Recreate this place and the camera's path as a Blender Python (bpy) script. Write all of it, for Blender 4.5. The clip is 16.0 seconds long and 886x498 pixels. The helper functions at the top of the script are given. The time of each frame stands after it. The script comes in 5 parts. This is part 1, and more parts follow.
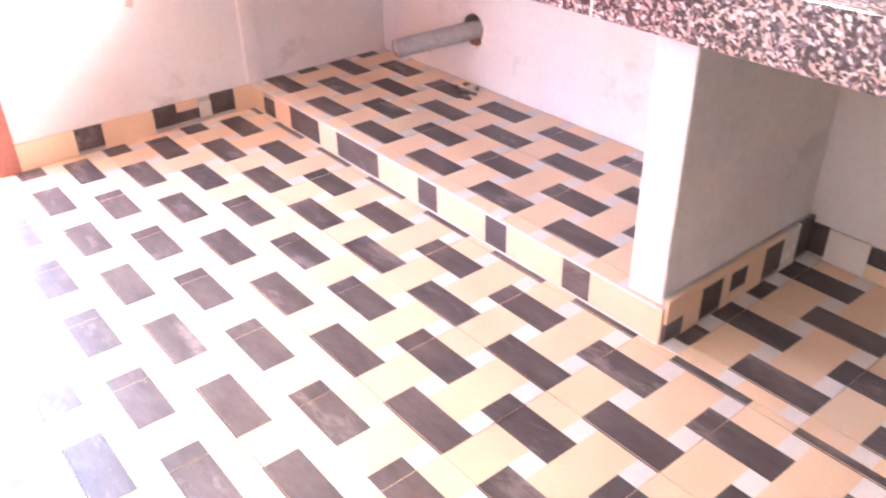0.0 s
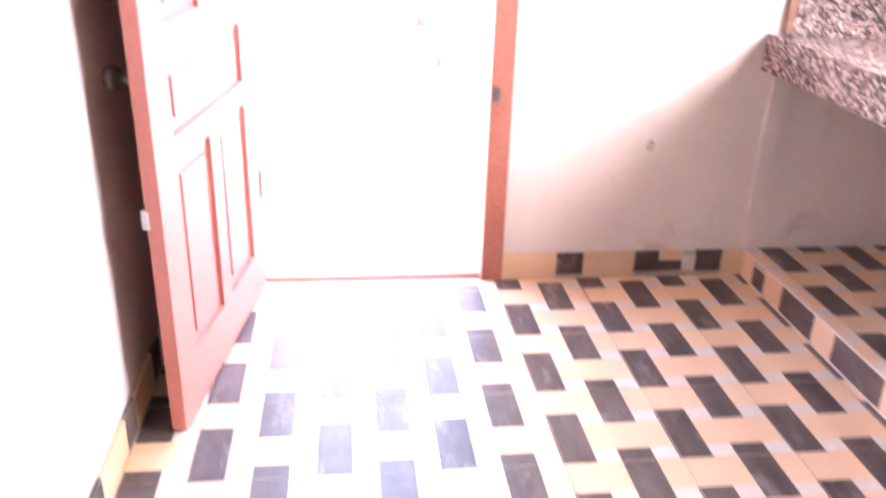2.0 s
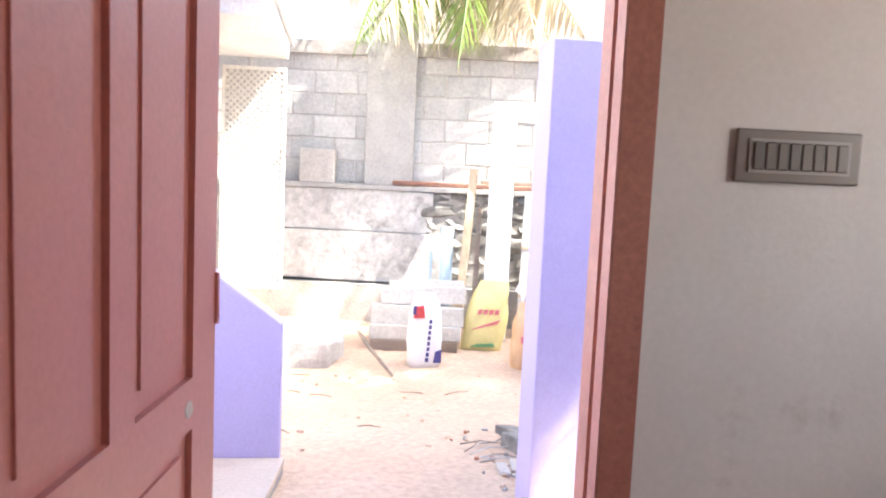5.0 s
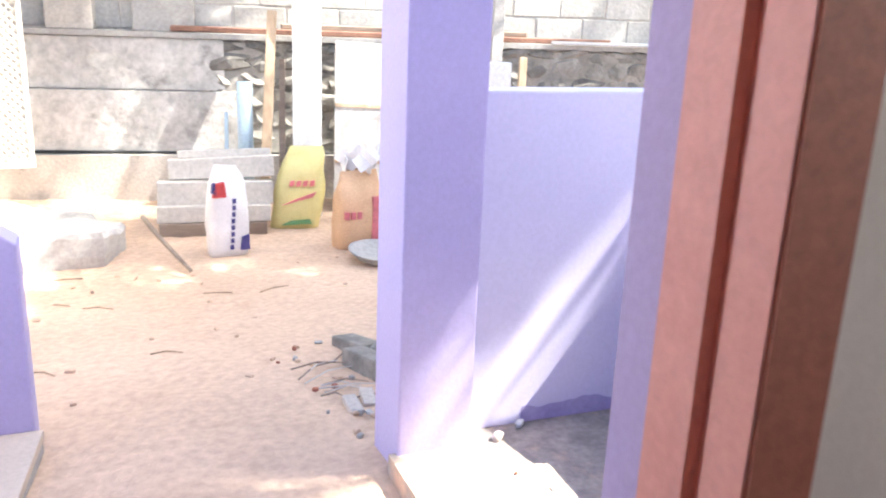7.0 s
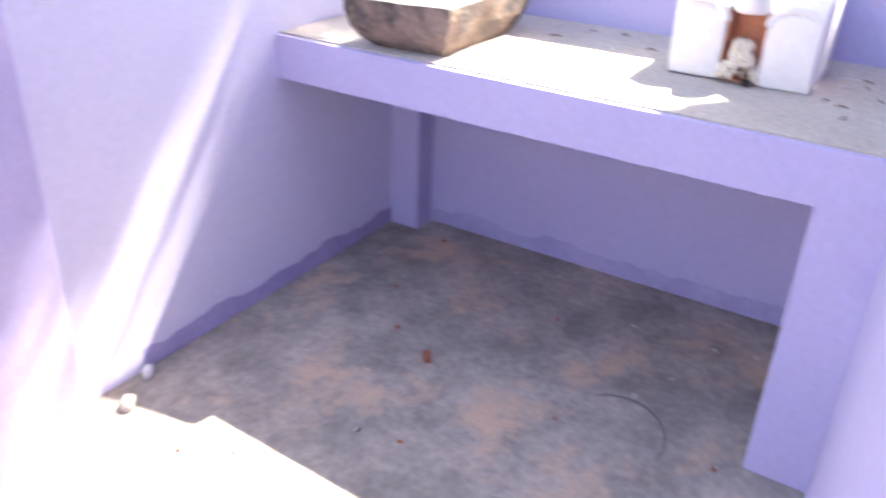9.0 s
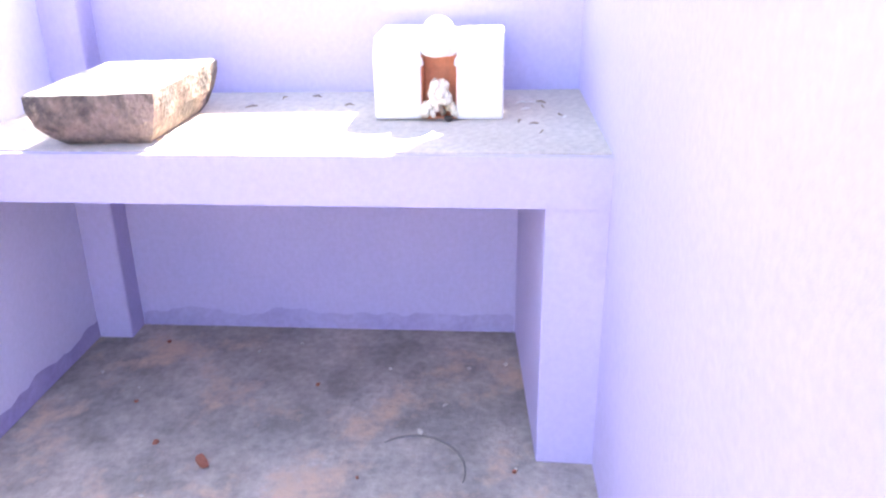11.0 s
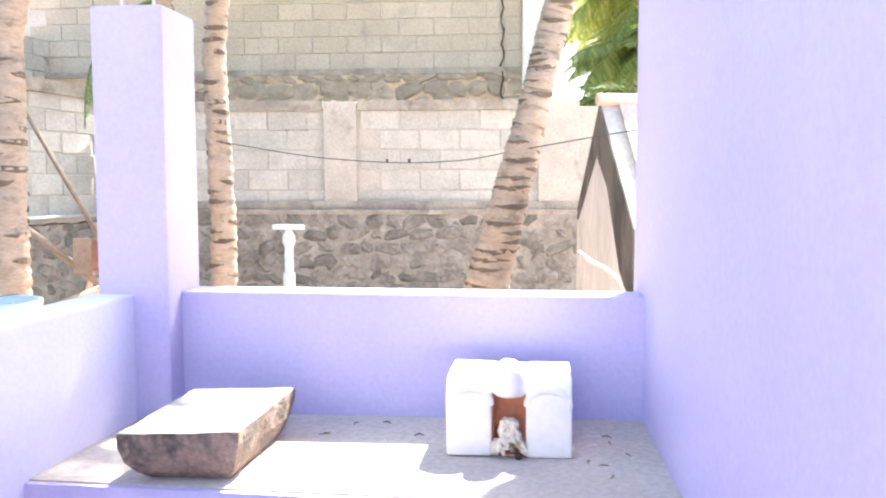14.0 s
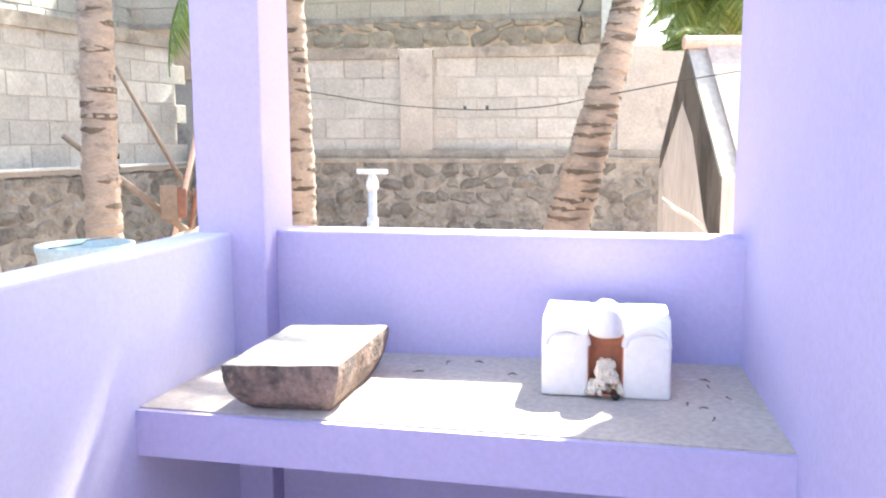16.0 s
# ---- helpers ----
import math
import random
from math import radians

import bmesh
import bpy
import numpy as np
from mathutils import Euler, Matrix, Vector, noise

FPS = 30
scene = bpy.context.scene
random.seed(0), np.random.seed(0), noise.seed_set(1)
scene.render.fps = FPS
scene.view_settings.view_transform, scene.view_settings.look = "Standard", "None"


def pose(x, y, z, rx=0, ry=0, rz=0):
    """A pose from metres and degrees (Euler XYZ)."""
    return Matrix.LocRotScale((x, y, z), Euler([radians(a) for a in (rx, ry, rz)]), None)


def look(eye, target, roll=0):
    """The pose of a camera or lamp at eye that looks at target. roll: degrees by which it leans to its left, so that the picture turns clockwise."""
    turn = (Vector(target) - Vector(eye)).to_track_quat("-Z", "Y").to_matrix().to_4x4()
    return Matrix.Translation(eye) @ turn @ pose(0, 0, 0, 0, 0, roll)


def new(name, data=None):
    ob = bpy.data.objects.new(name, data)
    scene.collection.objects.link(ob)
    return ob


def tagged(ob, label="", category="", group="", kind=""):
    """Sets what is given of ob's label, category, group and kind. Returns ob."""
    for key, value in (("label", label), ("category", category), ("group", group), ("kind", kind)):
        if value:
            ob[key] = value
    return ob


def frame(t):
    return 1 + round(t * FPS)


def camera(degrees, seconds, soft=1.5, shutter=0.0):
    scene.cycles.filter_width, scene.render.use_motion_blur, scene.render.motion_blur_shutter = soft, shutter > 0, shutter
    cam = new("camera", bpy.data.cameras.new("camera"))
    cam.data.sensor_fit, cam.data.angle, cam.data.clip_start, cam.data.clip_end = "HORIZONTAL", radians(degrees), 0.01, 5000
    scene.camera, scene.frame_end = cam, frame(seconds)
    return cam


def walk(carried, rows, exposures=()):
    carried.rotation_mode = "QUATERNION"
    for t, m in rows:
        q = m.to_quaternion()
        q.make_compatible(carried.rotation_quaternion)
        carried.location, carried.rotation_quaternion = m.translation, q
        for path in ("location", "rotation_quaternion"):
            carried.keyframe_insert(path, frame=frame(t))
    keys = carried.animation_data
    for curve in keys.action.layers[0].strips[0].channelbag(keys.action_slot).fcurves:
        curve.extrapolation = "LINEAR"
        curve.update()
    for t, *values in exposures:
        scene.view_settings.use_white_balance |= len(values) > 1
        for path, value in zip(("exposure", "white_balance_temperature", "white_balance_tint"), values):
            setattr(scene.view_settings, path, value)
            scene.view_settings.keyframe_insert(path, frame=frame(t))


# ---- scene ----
cam = camera(56.5, 16.0, soft=2.0, shutter=0.4)
PATH = [
    (0, (-0.443, -2.79, 1.177), (0.616, -1.454, 0.131), -1.2),
    (0.5, (-0.456, -2.754, 1.184), (0.5, -1.311, 0.182), -0.7),
    (0.8, (-0.451, -2.726, 1.172), (0.422, -1.219, 0.189), 0.1),
    (1, (-0.485, -2.714, 1.179), (0.326, -1.174, 0.194), 0.9),
    (1.5, (-0.524, -2.634, 1.196), (0.0, -0.977, 0.206), 1.6),
    (2, (-0.505, -2.488, 1.228), (-0.28, -0.674, 0.415), 1.8),
    (2.2, (-0.492, -2.436, 1.269), (-0.33, -0.583, 0.534), 1.9),
    (2.5, (-0.545, -2.35, 1.31), (-0.364, -0.446, 0.727), 2.0),
    (3, (-0.640, -2.214, 1.365), (-0.415, -0.256, 1.026), 1.1),
    (3.1, (-0.634, -2.197, 1.362), (-0.418, -0.232, 1.075), 1.0),
    (5.3, (-0.569, -1.321, 1.305), (-0.284, 0.647, 1.091), 2.6),
    (5.5, (-0.528, -1.216, 1.298), (-0.238, 0.743, 1.018), 2.0),
    (6, (-0.492, -0.948, 1.268), (-0.121, 0.948, 0.752), 3.0),
    (6.5, (-0.503, -0.652, 1.264), (0.089, 1.182, 0.727), 3.3),
    (7, (-0.508, -0.445, 1.259), (0.235, 1.33, 0.711), 2.3),
    (7.5, (-0.411, -0.195, 1.25), (0.392, 1.521, 0.698), 1.4),
    (8, (-0.349, -0.005, 1.203), (0.548, 1.60, 0.524), 2.9),
    (8.2, (-0.334, 0.052, 1.178), (0.712, 1.58, 0.507), 3.3),
    (8.5, (-0.328, 0.192, 1.208), (0.960, 1.476, 0.386), 0.3),
    (9, (-0.336, 0.3, 1.211), (1.182, 1.19, 0.263), 2.3),
    (9.3, (-0.3, 0.374, 1.136), (1.354, 0.951, 0.169), -0.0),
    (9.5, (-0.28, 0.412, 1.088), (1.435, 0.900, 0.204), -0.2),
    (9.6, (-0.276, 0.425, 1.083), (1.45, 0.855, 0.165), -0.3),
    (9.7, (-0.277, 0.435, 1.082), (1.458, 0.812, 0.128), -0.3),
    (11.8, (-0.489, 0.527, 1.238), (1.418, 0.554, 0.635), -0.4),
    (12, (-0.484, 0.526, 1.249), (1.439, 0.558, 0.701), -0.2),
    (12.5, (-0.476, 0.529, 1.285), (1.481, 0.573, 0.874), -0.4),
    (13, (-0.471, 0.535, 1.331), (1.511, 0.587, 1.066), 0.0),
    (13.5, (-0.465, 0.557, 1.34), (1.52, 0.693, 1.133), -0.2),
    (14, (-0.462, 0.582, 1.356), (1.519, 0.818, 1.204), -0.1),
    (14.5, (-0.461, 0.604, 1.359), (1.506, 0.946, 1.24), 0.0),
    (15, (-0.461, 0.631, 1.352), (1.484, 1.076, 1.211), -0.3),
    (15.5, (-0.46, 0.643, 1.338), (1.476, 1.104, 1.135), -0.3),
    (16, (-0.458, 0.648, 1.321), (1.483, 1.049, 1.054), -0.2),
]
EXPOSURES = [(0.0, 6.45, 6150, 16), (1.0, 6.1, 6200, 16), (2.0, 5.6, 6300, 16), (3.1, 4.15, 6700, 14), (5.3, 2.75, 6400, 9), (6.5, 2.55, 6500, 8), (7.5, 2.5, 6500, 6), (8.5, 2.6, 6850, 7), (9.0, 2.7, 6900, 8), (9.7, 3.1, 6900, 8),
             (11.8, 3.4, 6550, 9), (12.6, 3.18, 6650, 9), (13.6, 2.9, 6600, 6), (14.5, 2.64, 6600, 5), (16.0, 2.6, 6600, 5)]
walk(cam, [(t, look(eye, target, roll)) for t, eye, target, roll in PATH], EXPOSURES)

# ---- light ----
SUN = Vector((0.74, -0.30, 1.0)).normalized()
world = bpy.data.worlds.new("world")
scene.world = world
world.use_nodes = True
wn = world.node_tree.nodes
sky = wn.new("ShaderNodeTexSky")
sky.sky_type = "NISHITA"
sky.sun_disc = False
sky.sun_elevation = math.asin(SUN.z)
sky.sun_rotation = math.atan2(SUN.x, SUN.y)
sky.air_density, sky.dust_density, sky.ozone_density = 1.0, 2.5, 0.8
background = wn["Background"]
background.inputs["Strength"].default_value = 0.15
world.node_tree.links.new(sky.outputs[0], background.inputs[0])

sun_data = bpy.data.lights.new("sun", "SUN")
sun_data.energy, sun_data.angle, sun_data.color = 5.0, radians(0.6), (1.0, 0.95, 0.86)
sun_lamp = new("sun", sun_data)
sun_lamp.matrix_world = look(SUN * 20, (0, 0, 0))

window_light = bpy.data.lights.new("window_light", "AREA")
window_light.shape, window_light.size, window_light.size_y = "RECTANGLE", 1.3, 0.7
window_light.energy, window_light.color = 1.8, (0.96, 0.97, 1.0)
window_lamp = new("window_light", window_light)
window_lamp.matrix_world = look((1.70, -1.15, 1.54), (0.0, -1.0, 0.75))


# ---- materials ----
def ramp(nodes, links, source, stops):
    node = nodes.new("ShaderNodeValToRGB")
    links.new(source, node.inputs[0])
    ends = node.color_ramp.elements
    while len(ends) < len(stops):
        ends.new(0.5)
    for end, (at, col) in zip(ends, stops):
        end.position = at
        end.color = (*col, 1)
    return node.outputs[0]


def blend(nodes, links, factor, a, b, kind="MIX"):
    node = nodes.new("ShaderNodeMix")
    node.data_type, node.blend_type = "RGBA", kind
    if isinstance(factor, float):
        node.inputs[0].default_value = factor
    else:
        links.new(factor, node.inputs[0])
    for socket, value in ((node.inputs[6], a), (node.inputs[7], b)):
        if isinstance(value, tuple):
            socket.default_value = (*value, 1)
        else:
            links.new(value, socket)
    return node.outputs[2]


def cloud(nodes, links, where, scale, detail=4.0, stretch=None, rough=0.6):
    if stretch:
        mapping = nodes.new("ShaderNodeMapping")
        mapping.inputs["Scale"].default_value = stretch
        links.new(where, mapping.inputs[0])
        where = mapping.outputs[0]
    node = nodes.new("ShaderNodeTexNoise")
    node.inputs["Scale"].default_value = scale
    node.inputs["Detail"].default_value = detail
    node.inputs["Roughness"].default_value = rough
    links.new(where, node.inputs["Vector"])
    return node.outputs[0]


def material(name, base, second=None, rough=0.7, metal=0.0, large=1.5, small=40.0, bump=0.15, stains=None, stain_scale=2.0,
             stain_from=0.55, stretch=None, grain=0.12, vary=0.0, gloss_vary=0.1, leaf=0.0, spread=0.18):
    """A procedural surface: two colours in a large pattern, a fine grain, optional stains, relief."""
    mat = bpy.data.materials.new(name)
    mat.use_nodes = True
    nodes, links = mat.node_tree.nodes, mat.node_tree.links
    bsdf = nodes["Principled BSDF"]
    where = nodes.new("ShaderNodeNewGeometry").outputs["Position"]
    second = second or tuple(c * 0.82 for c in base)
    big = cloud(nodes, links, where, large, 5.0, stretch)
    fine = cloud(nodes, links, where, small, 3.0, stretch)
    col = ramp(nodes, links, big, [(0.5 - spread, second), (0.5 + spread, base)])
    dark = tuple(c * (1 - grain * 2) for c in (1, 1, 1))
    col = blend(nodes, links, 1.0, col, ramp(nodes, links, fine, [(0.3, dark), (0.7, (1, 1, 1))]), "MULTIPLY")
    if stains:
        mask = cloud(nodes, links, where, stain_scale, 6.0, stretch, 0.7)
        mask = ramp(nodes, links, mask, [(stain_from, (0, 0, 0)), (stain_from + 0.12, (1, 1, 1))])
        col = blend(nodes, links, mask, col, stains)
    if vary:
        info = nodes.new("ShaderNodeObjectInfo").outputs["Random"]
        low = 1 - vary
        col = blend(nodes, links, 1.0, col, ramp(nodes, links, info, [(0.0, (low, low, low)), (1.0, (1, 1, 1))]), "MULTIPLY")
    links.new(col, bsdf.inputs["Base Color"])
    span = nodes.new("ShaderNodeMapRange")
    span.inputs["To Min"].default_value = max(0.03, rough - gloss_vary)
    span.inputs["To Max"].default_value = min(1.0, rough + gloss_vary)
    links.new(big, span.inputs[0])
    links.new(span.outputs[0], bsdf.inputs["Roughness"])
    bsdf.inputs["Metallic"].default_value = metal
    if bump:
        relief = nodes.new("ShaderNodeBump")
        relief.inputs["Strength"].default_value = bump
        relief.inputs["Distance"].default_value = 0.01
        links.new(fine, relief.inputs["Height"])
        links.new(relief.outputs[0], bsdf.inputs["Normal"])
    if leaf:
        bsdf.inputs["Transmission Weight"].default_value = 0.0
        bsdf.inputs["Subsurface Weight"].default_value = leaf
        bsdf.inputs["Subsurface Radius"].default_value = (0.02, 0.03, 0.01)
    return mat


def speckled(name, stops, scale, rough=0.15):
    """Polished granite: crystals of several colours."""
    mat = bpy.data.materials.new(name)
    mat.use_nodes = True
    nodes, links = mat.node_tree.nodes, mat.node_tree.links
    bsdf = nodes["Principled BSDF"]
    where = nodes.new("ShaderNodeNewGeometry").outputs["Position"]
    warp = cloud(nodes, links, where, 30.0, 2.0)
    bend = nodes.new("ShaderNodeVectorMath")
    bend.operation = "MULTIPLY_ADD"
    bend.inputs[1].default_value = (0.05, 0.05, 0.05)
    links.new(warp, bend.inputs[0])
    links.new(where, bend.inputs[2])
    cells = nodes.new("ShaderNodeTexVoronoi")
    cells.inputs["Scale"].default_value = scale
    links.new(bend.outputs[0], cells.inputs["Vector"])
    grey = nodes.new("ShaderNodeSeparateColor")
    links.new(cells.outputs["Color"], grey.inputs[0])
    node = nodes.new("ShaderNodeValToRGB")
    node.color_ramp.interpolation = "CONSTANT"
    ends = node.color_ramp.elements
    while len(ends) < len(stops):
        ends.new(0.5)
    for end, (at, col) in zip(ends, stops):
        end.position, end.color = at, (*col, 1)
    links.new(grey.outputs[0], node.inputs[0])
    links.new(node.outputs[0], bsdf.inputs["Base Color"])
    bsdf.inputs["Roughness"].default_value = rough
    return mat


def leafy(name, base, second):
    mat = bpy.data.materials.new(name)
    mat.use_nodes = True
    nodes, links = mat.node_tree.nodes, mat.node_tree.links
    bsdf = nodes["Principled BSDF"]
    pick = nodes.new("ShaderNodeNewGeometry").outputs["Random Per Island"]
    col = ramp(nodes, links, pick, [(0.0, second), (1.0, base)])
    links.new(col, bsdf.inputs["Base Color"])
    bsdf.inputs["Roughness"].default_value = 0.5
    thin = nodes.new("ShaderNodeBsdfTranslucent")
    links.new(col, thin.inputs[0])
    mixed = nodes.new("ShaderNodeMixShader")
    mixed.inputs[0].default_value = 0.5
    links.new(bsdf.outputs[0], mixed.inputs[1])
    links.new(thin.outputs[0], mixed.inputs[2])
    links.new(mixed.outputs[0], nodes["Material Output"].inputs[0])
    return mat


M_PLASTER = material("white_plaster", (0.78, 0.73, 0.70), (0.68, 0.625, 0.59), 0.85, large=1.7, small=60, bump=0.10, grain=0.035, stains=(0.56, 0.50, 0.46), stain_scale=3.1, stain_from=0.59)
M_PLASTER_DIRTY = material("dirty_plaster", (0.76, 0.71, 0.67), (0.62, 0.57, 0.53), 0.9, large=3.0, small=50, bump=0.15, grain=0.05, stains=(0.50, 0.46, 0.42), stain_scale=3.5, stain_from=0.60)
M_PLASTER_SCAR = material("chipped_plaster", (0.60, 0.50, 0.44), None, 0.9, small=60, bump=0.4)
M_RING = material("dark_cement", (0.24, 0.21, 0.19), None, 0.9, small=60, bump=0.3)
M_CEILING = material("ceiling_grey", (0.52, 0.50, 0.48), None, 0.9, bump=0.05)
M_LILAC = material("lilac_paint", (0.50, 0.455, 0.70), (0.46, 0.42, 0.665), 0.75, large=2.0, small=70, bump=0.1, stains=(0.40, 0.355, 0.61), stain_scale=1.8, stain_from=0.62, grain=0.05)
# same lilac as M_LILAC, lightened to paint in the sky light
M_LILAC_SKYLIT = material("skylit_lilac_paint", (0.70, 0.68, 0.86), (0.66, 0.64, 0.835), 0.75, large=1.6, small=70, bump=0.08, grain=0.04)
# lilac darkened and greyed to paint in the shade of the door reveal
M_LILAC_SHADED = material("shaded_lilac_paint", (0.40, 0.35, 0.53), (0.36, 0.31, 0.48), 0.8, large=2.5, small=70, bump=0.1, grain=0.05)
M_LILAC_DAMP = material("damp_lilac_paint", (0.455, 0.41, 0.655), (0.37, 0.33, 0.58), 0.7, large=7, small=60, bump=0.15, grain=0.08)
M_CEMENT = material("cement_floor", (0.52, 0.44, 0.38), (0.30, 0.262, 0.235), 0.85, large=6.5, small=45, bump=0.35, stains=(0.57, 0.40, 0.29), stain_scale=3.4, stain_from=0.54, grain=0.14, spread=0.15)
M_SLAB_TOP = material("slab_cement", (0.62, 0.545, 0.48), (0.52, 0.45, 0.395), 0.85, large=3.0, small=60, bump=0.2, stains=(0.36, 0.32, 0.29), stain_scale=7.0, stain_from=0.66)
M_SAND = material("sand", (0.66, 0.48, 0.355), (0.56, 0.395, 0.285), 0.95, large=1.3, small=26, bump=0.8, stains=(0.42, 0.285, 0.195), stain_scale=2.6, stain_from=0.60, grain=0.13)
M_TILE_BEIGE = material("beige_tile", (0.76, 0.55, 0.37), (0.72, 0.51, 0.335), 0.36, large=8, small=120, bump=0.03, grain=0.03, gloss_vary=0.06)
M_TILE_DARK = material("dark_tile", (0.15, 0.115, 0.108), (0.075, 0.058, 0.055), 0.38, large=14, small=90, bump=0.03, stains=(0.23, 0.19, 0.18), stain_scale=9, stain_from=0.56, stretch=(1.0, 0.35, 1.0), grain=0.1)
M_TILE_WHITE = material("white_tile", (0.78, 0.72, 0.66), (0.72, 0.66, 0.60), 0.25, large=9, small=120, bump=0.03, grain=0.04)
for tile_paint in (M_TILE_BEIGE, M_TILE_DARK, M_TILE_WHITE):
    tile_paint.node_tree.nodes["Principled BSDF"].inputs["Specular IOR Level"].default_value = 0.42
M_GROUT = material("grout", (0.62, 0.55, 0.48), None, 0.9, small=90)
M_GRANITE = speckled("granite", [(0.0, (0.045, 0.032, 0.032)), (0.30, (0.42, 0.29, 0.26)), (0.50, (0.16, 0.12, 0.13)), (0.66, (0.56, 0.46, 0.44)), (0.80, (0.07, 0.055, 0.055))], 150.0)
M_DOOR = material("door_paint", (0.56, 0.205, 0.165), (0.51, 0.175, 0.14), 0.42, large=3, small=80, bump=0.06, grain=0.06)
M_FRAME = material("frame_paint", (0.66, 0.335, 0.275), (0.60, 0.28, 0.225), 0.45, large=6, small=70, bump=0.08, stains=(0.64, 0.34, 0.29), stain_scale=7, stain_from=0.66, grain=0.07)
M_FRAME_DARK = material("frame_dark_red", (0.48, 0.18, 0.125), (0.40, 0.14, 0.095), 0.6, large=7, small=70, bump=0.1)
M_STEEL = material("dull_steel", (0.33, 0.30, 0.28), (0.2, 0.18, 0.17), 0.35, 0.9, bump=0.03)
M_BRONZE = material("dark_bronze", (0.10, 0.07, 0.055), None, 0.35, 0.8, bump=0.02)
M_PIPE = material("grey_pvc", (0.47, 0.46, 0.45), (0.40, 0.39, 0.385), 0.45, large=9, small=60, bump=0.06, stains=(0.5, 0.38, 0.3), stain_scale=8, stain_from=0.6)
M_DARK_BLOCK = material("old_grey_concrete", (0.32, 0.295, 0.265), (0.17, 0.155, 0.14), 0.95, large=8, small=40, bump=0.5)
M_DARK = material("dark_hollow", (0.05, 0.035, 0.03), None, 0.95, small=60, bump=0.4)
M_BRICK_RED = material("red_brick", (0.42, 0.15, 0.09), (0.30, 0.11, 0.07), 0.9, large=10, small=70, bump=0.4)
M_SWITCH = material("switch_plastic", (0.21, 0.165, 0.14), (0.18, 0.14, 0.12), 0.35, large=5, bump=0.0, grain=0.03)
M_SWITCH_DARK = material("switch_dark", (0.15, 0.12, 0.10), None, 0.35, bump=0.0, grain=0.03)
M_SWITCH_PALE = material("switch_pale", (0.36, 0.31, 0.28), None, 0.35, bump=0.0, grain=0.03)
M_CABLE = material("black_cable", (0.03, 0.03, 0.03), None, 0.5, bump=0.0)
M_PEACH_TILE = material("peach_wall_tile", (0.80, 0.60, 0.48), (0.75, 0.54, 0.42), 0.2, large=6, bump=0.02, grain=0.03)
M_WALL_TILE = material("white_wall_tile", (0.82, 0.80, 0.79), None, 0.18, bump=0.02, grain=0.03)
M_WOOD_RAW = material("raw_timber", (0.56, 0.42, 0.29), (0.44, 0.31, 0.20), 0.8, large=4, small=30, bump=0.3, stretch=(1, 1, 0.12))
M_WOOD_OLD = material("weathered_timber", (0.34, 0.27, 0.22), (0.22, 0.165, 0.13), 0.85, large=4, small=30, bump=0.4, stretch=(0.15, 1, 1))
M_DUSTY = material("dusty_board", (0.62, 0.585, 0.54), (0.52, 0.485, 0.445), 0.9, large=3, small=30, bump=0.3)
M_WOOD_RED = material("reddish_timber", (0.30, 0.15, 0.105), (0.20, 0.10, 0.075), 0.85, large=4, small=30, bump=0.4)
M_RENDERED = material("rough_render", (0.64, 0.625, 0.605), (0.46, 0.445, 0.43), 0.95, large=3.2, small=16, bump=0.9, stains=(0.27, 0.255, 0.245), stain_scale=3.6, stain_from=0.57, grain=0.16)
M_CONCRETE = material("grey_concrete", (0.47, 0.45, 0.43), (0.36, 0.345, 0.33), 0.9, large=2.5, small=35, bump=0.4, stains=(0.26, 0.245, 0.23), stain_scale=2.2, stain_from=0.60)
M_BLOCK = material("concrete_block", (0.62, 0.605, 0.575), (0.49, 0.475, 0.45), 0.92, large=4.2, small=30, bump=0.5, stains=(0.27, 0.255, 0.24), stain_scale=2.1, stain_from=0.60, vary=0.22)
M_BLOCK_TAN = material("tan_block", (0.55, 0.49, 0.415), (0.45, 0.395, 0.33), 0.92, large=1.6, small=30, bump=0.4, stains=(0.30, 0.265, 0.23), stain_scale=1.3, stain_from=0.60, vary=0.10)
M_RUBBLE_TAN = material("ochre_stone", (0.50, 0.42, 0.335), (0.33, 0.28, 0.23), 0.92, large=5, small=24, bump=0.6, vary=0.35)
M_MORTAR = material("mortar", (0.54, 0.505, 0.465), (0.43, 0.40, 0.37), 0.95, large=3, small=40, bump=0.4, stains=(0.2, 0.185, 0.17), stain_scale=1.6, stain_from=0.58)
M_SOOTY_LEDGE = material("stained_ledge", (0.46, 0.42, 0.37), (0.24, 0.215, 0.195), 0.95, large=4.0, small=30, bump=0.5, stains=(0.17, 0.15, 0.14), stain_scale=2.4, stain_from=0.55)
M_TREAD = material("beige_cement", (0.60, 0.50, 0.405), (0.50, 0.41, 0.33), 0.85, large=3.0, small=70, bump=0.15, stains=(0.42, 0.36, 0.31), stain_scale=4.0, stain_from=0.62, grain=0.07)
M_OCHRE = material("ochre_rubble", (0.62, 0.48, 0.36), (0.50, 0.37, 0.27), 0.95, large=3, small=20, bump=0.6, stains=(0.22, 0.19, 0.17), stain_scale=4.5, stain_from=0.60)
M_RUBBLE = material("rubble_stone", (0.40, 0.375, 0.345), (0.21, 0.195, 0.18), 0.9, large=6.0, small=24, bump=0.7, vary=0.45, stains=(0.46, 0.39, 0.32), stain_scale=4, stain_from=0.62)
M_RUBBLE_JOINT = material("rubble_mortar", (0.42, 0.395, 0.36), (0.22, 0.205, 0.19), 0.95, large=5, small=26, bump=0.6)
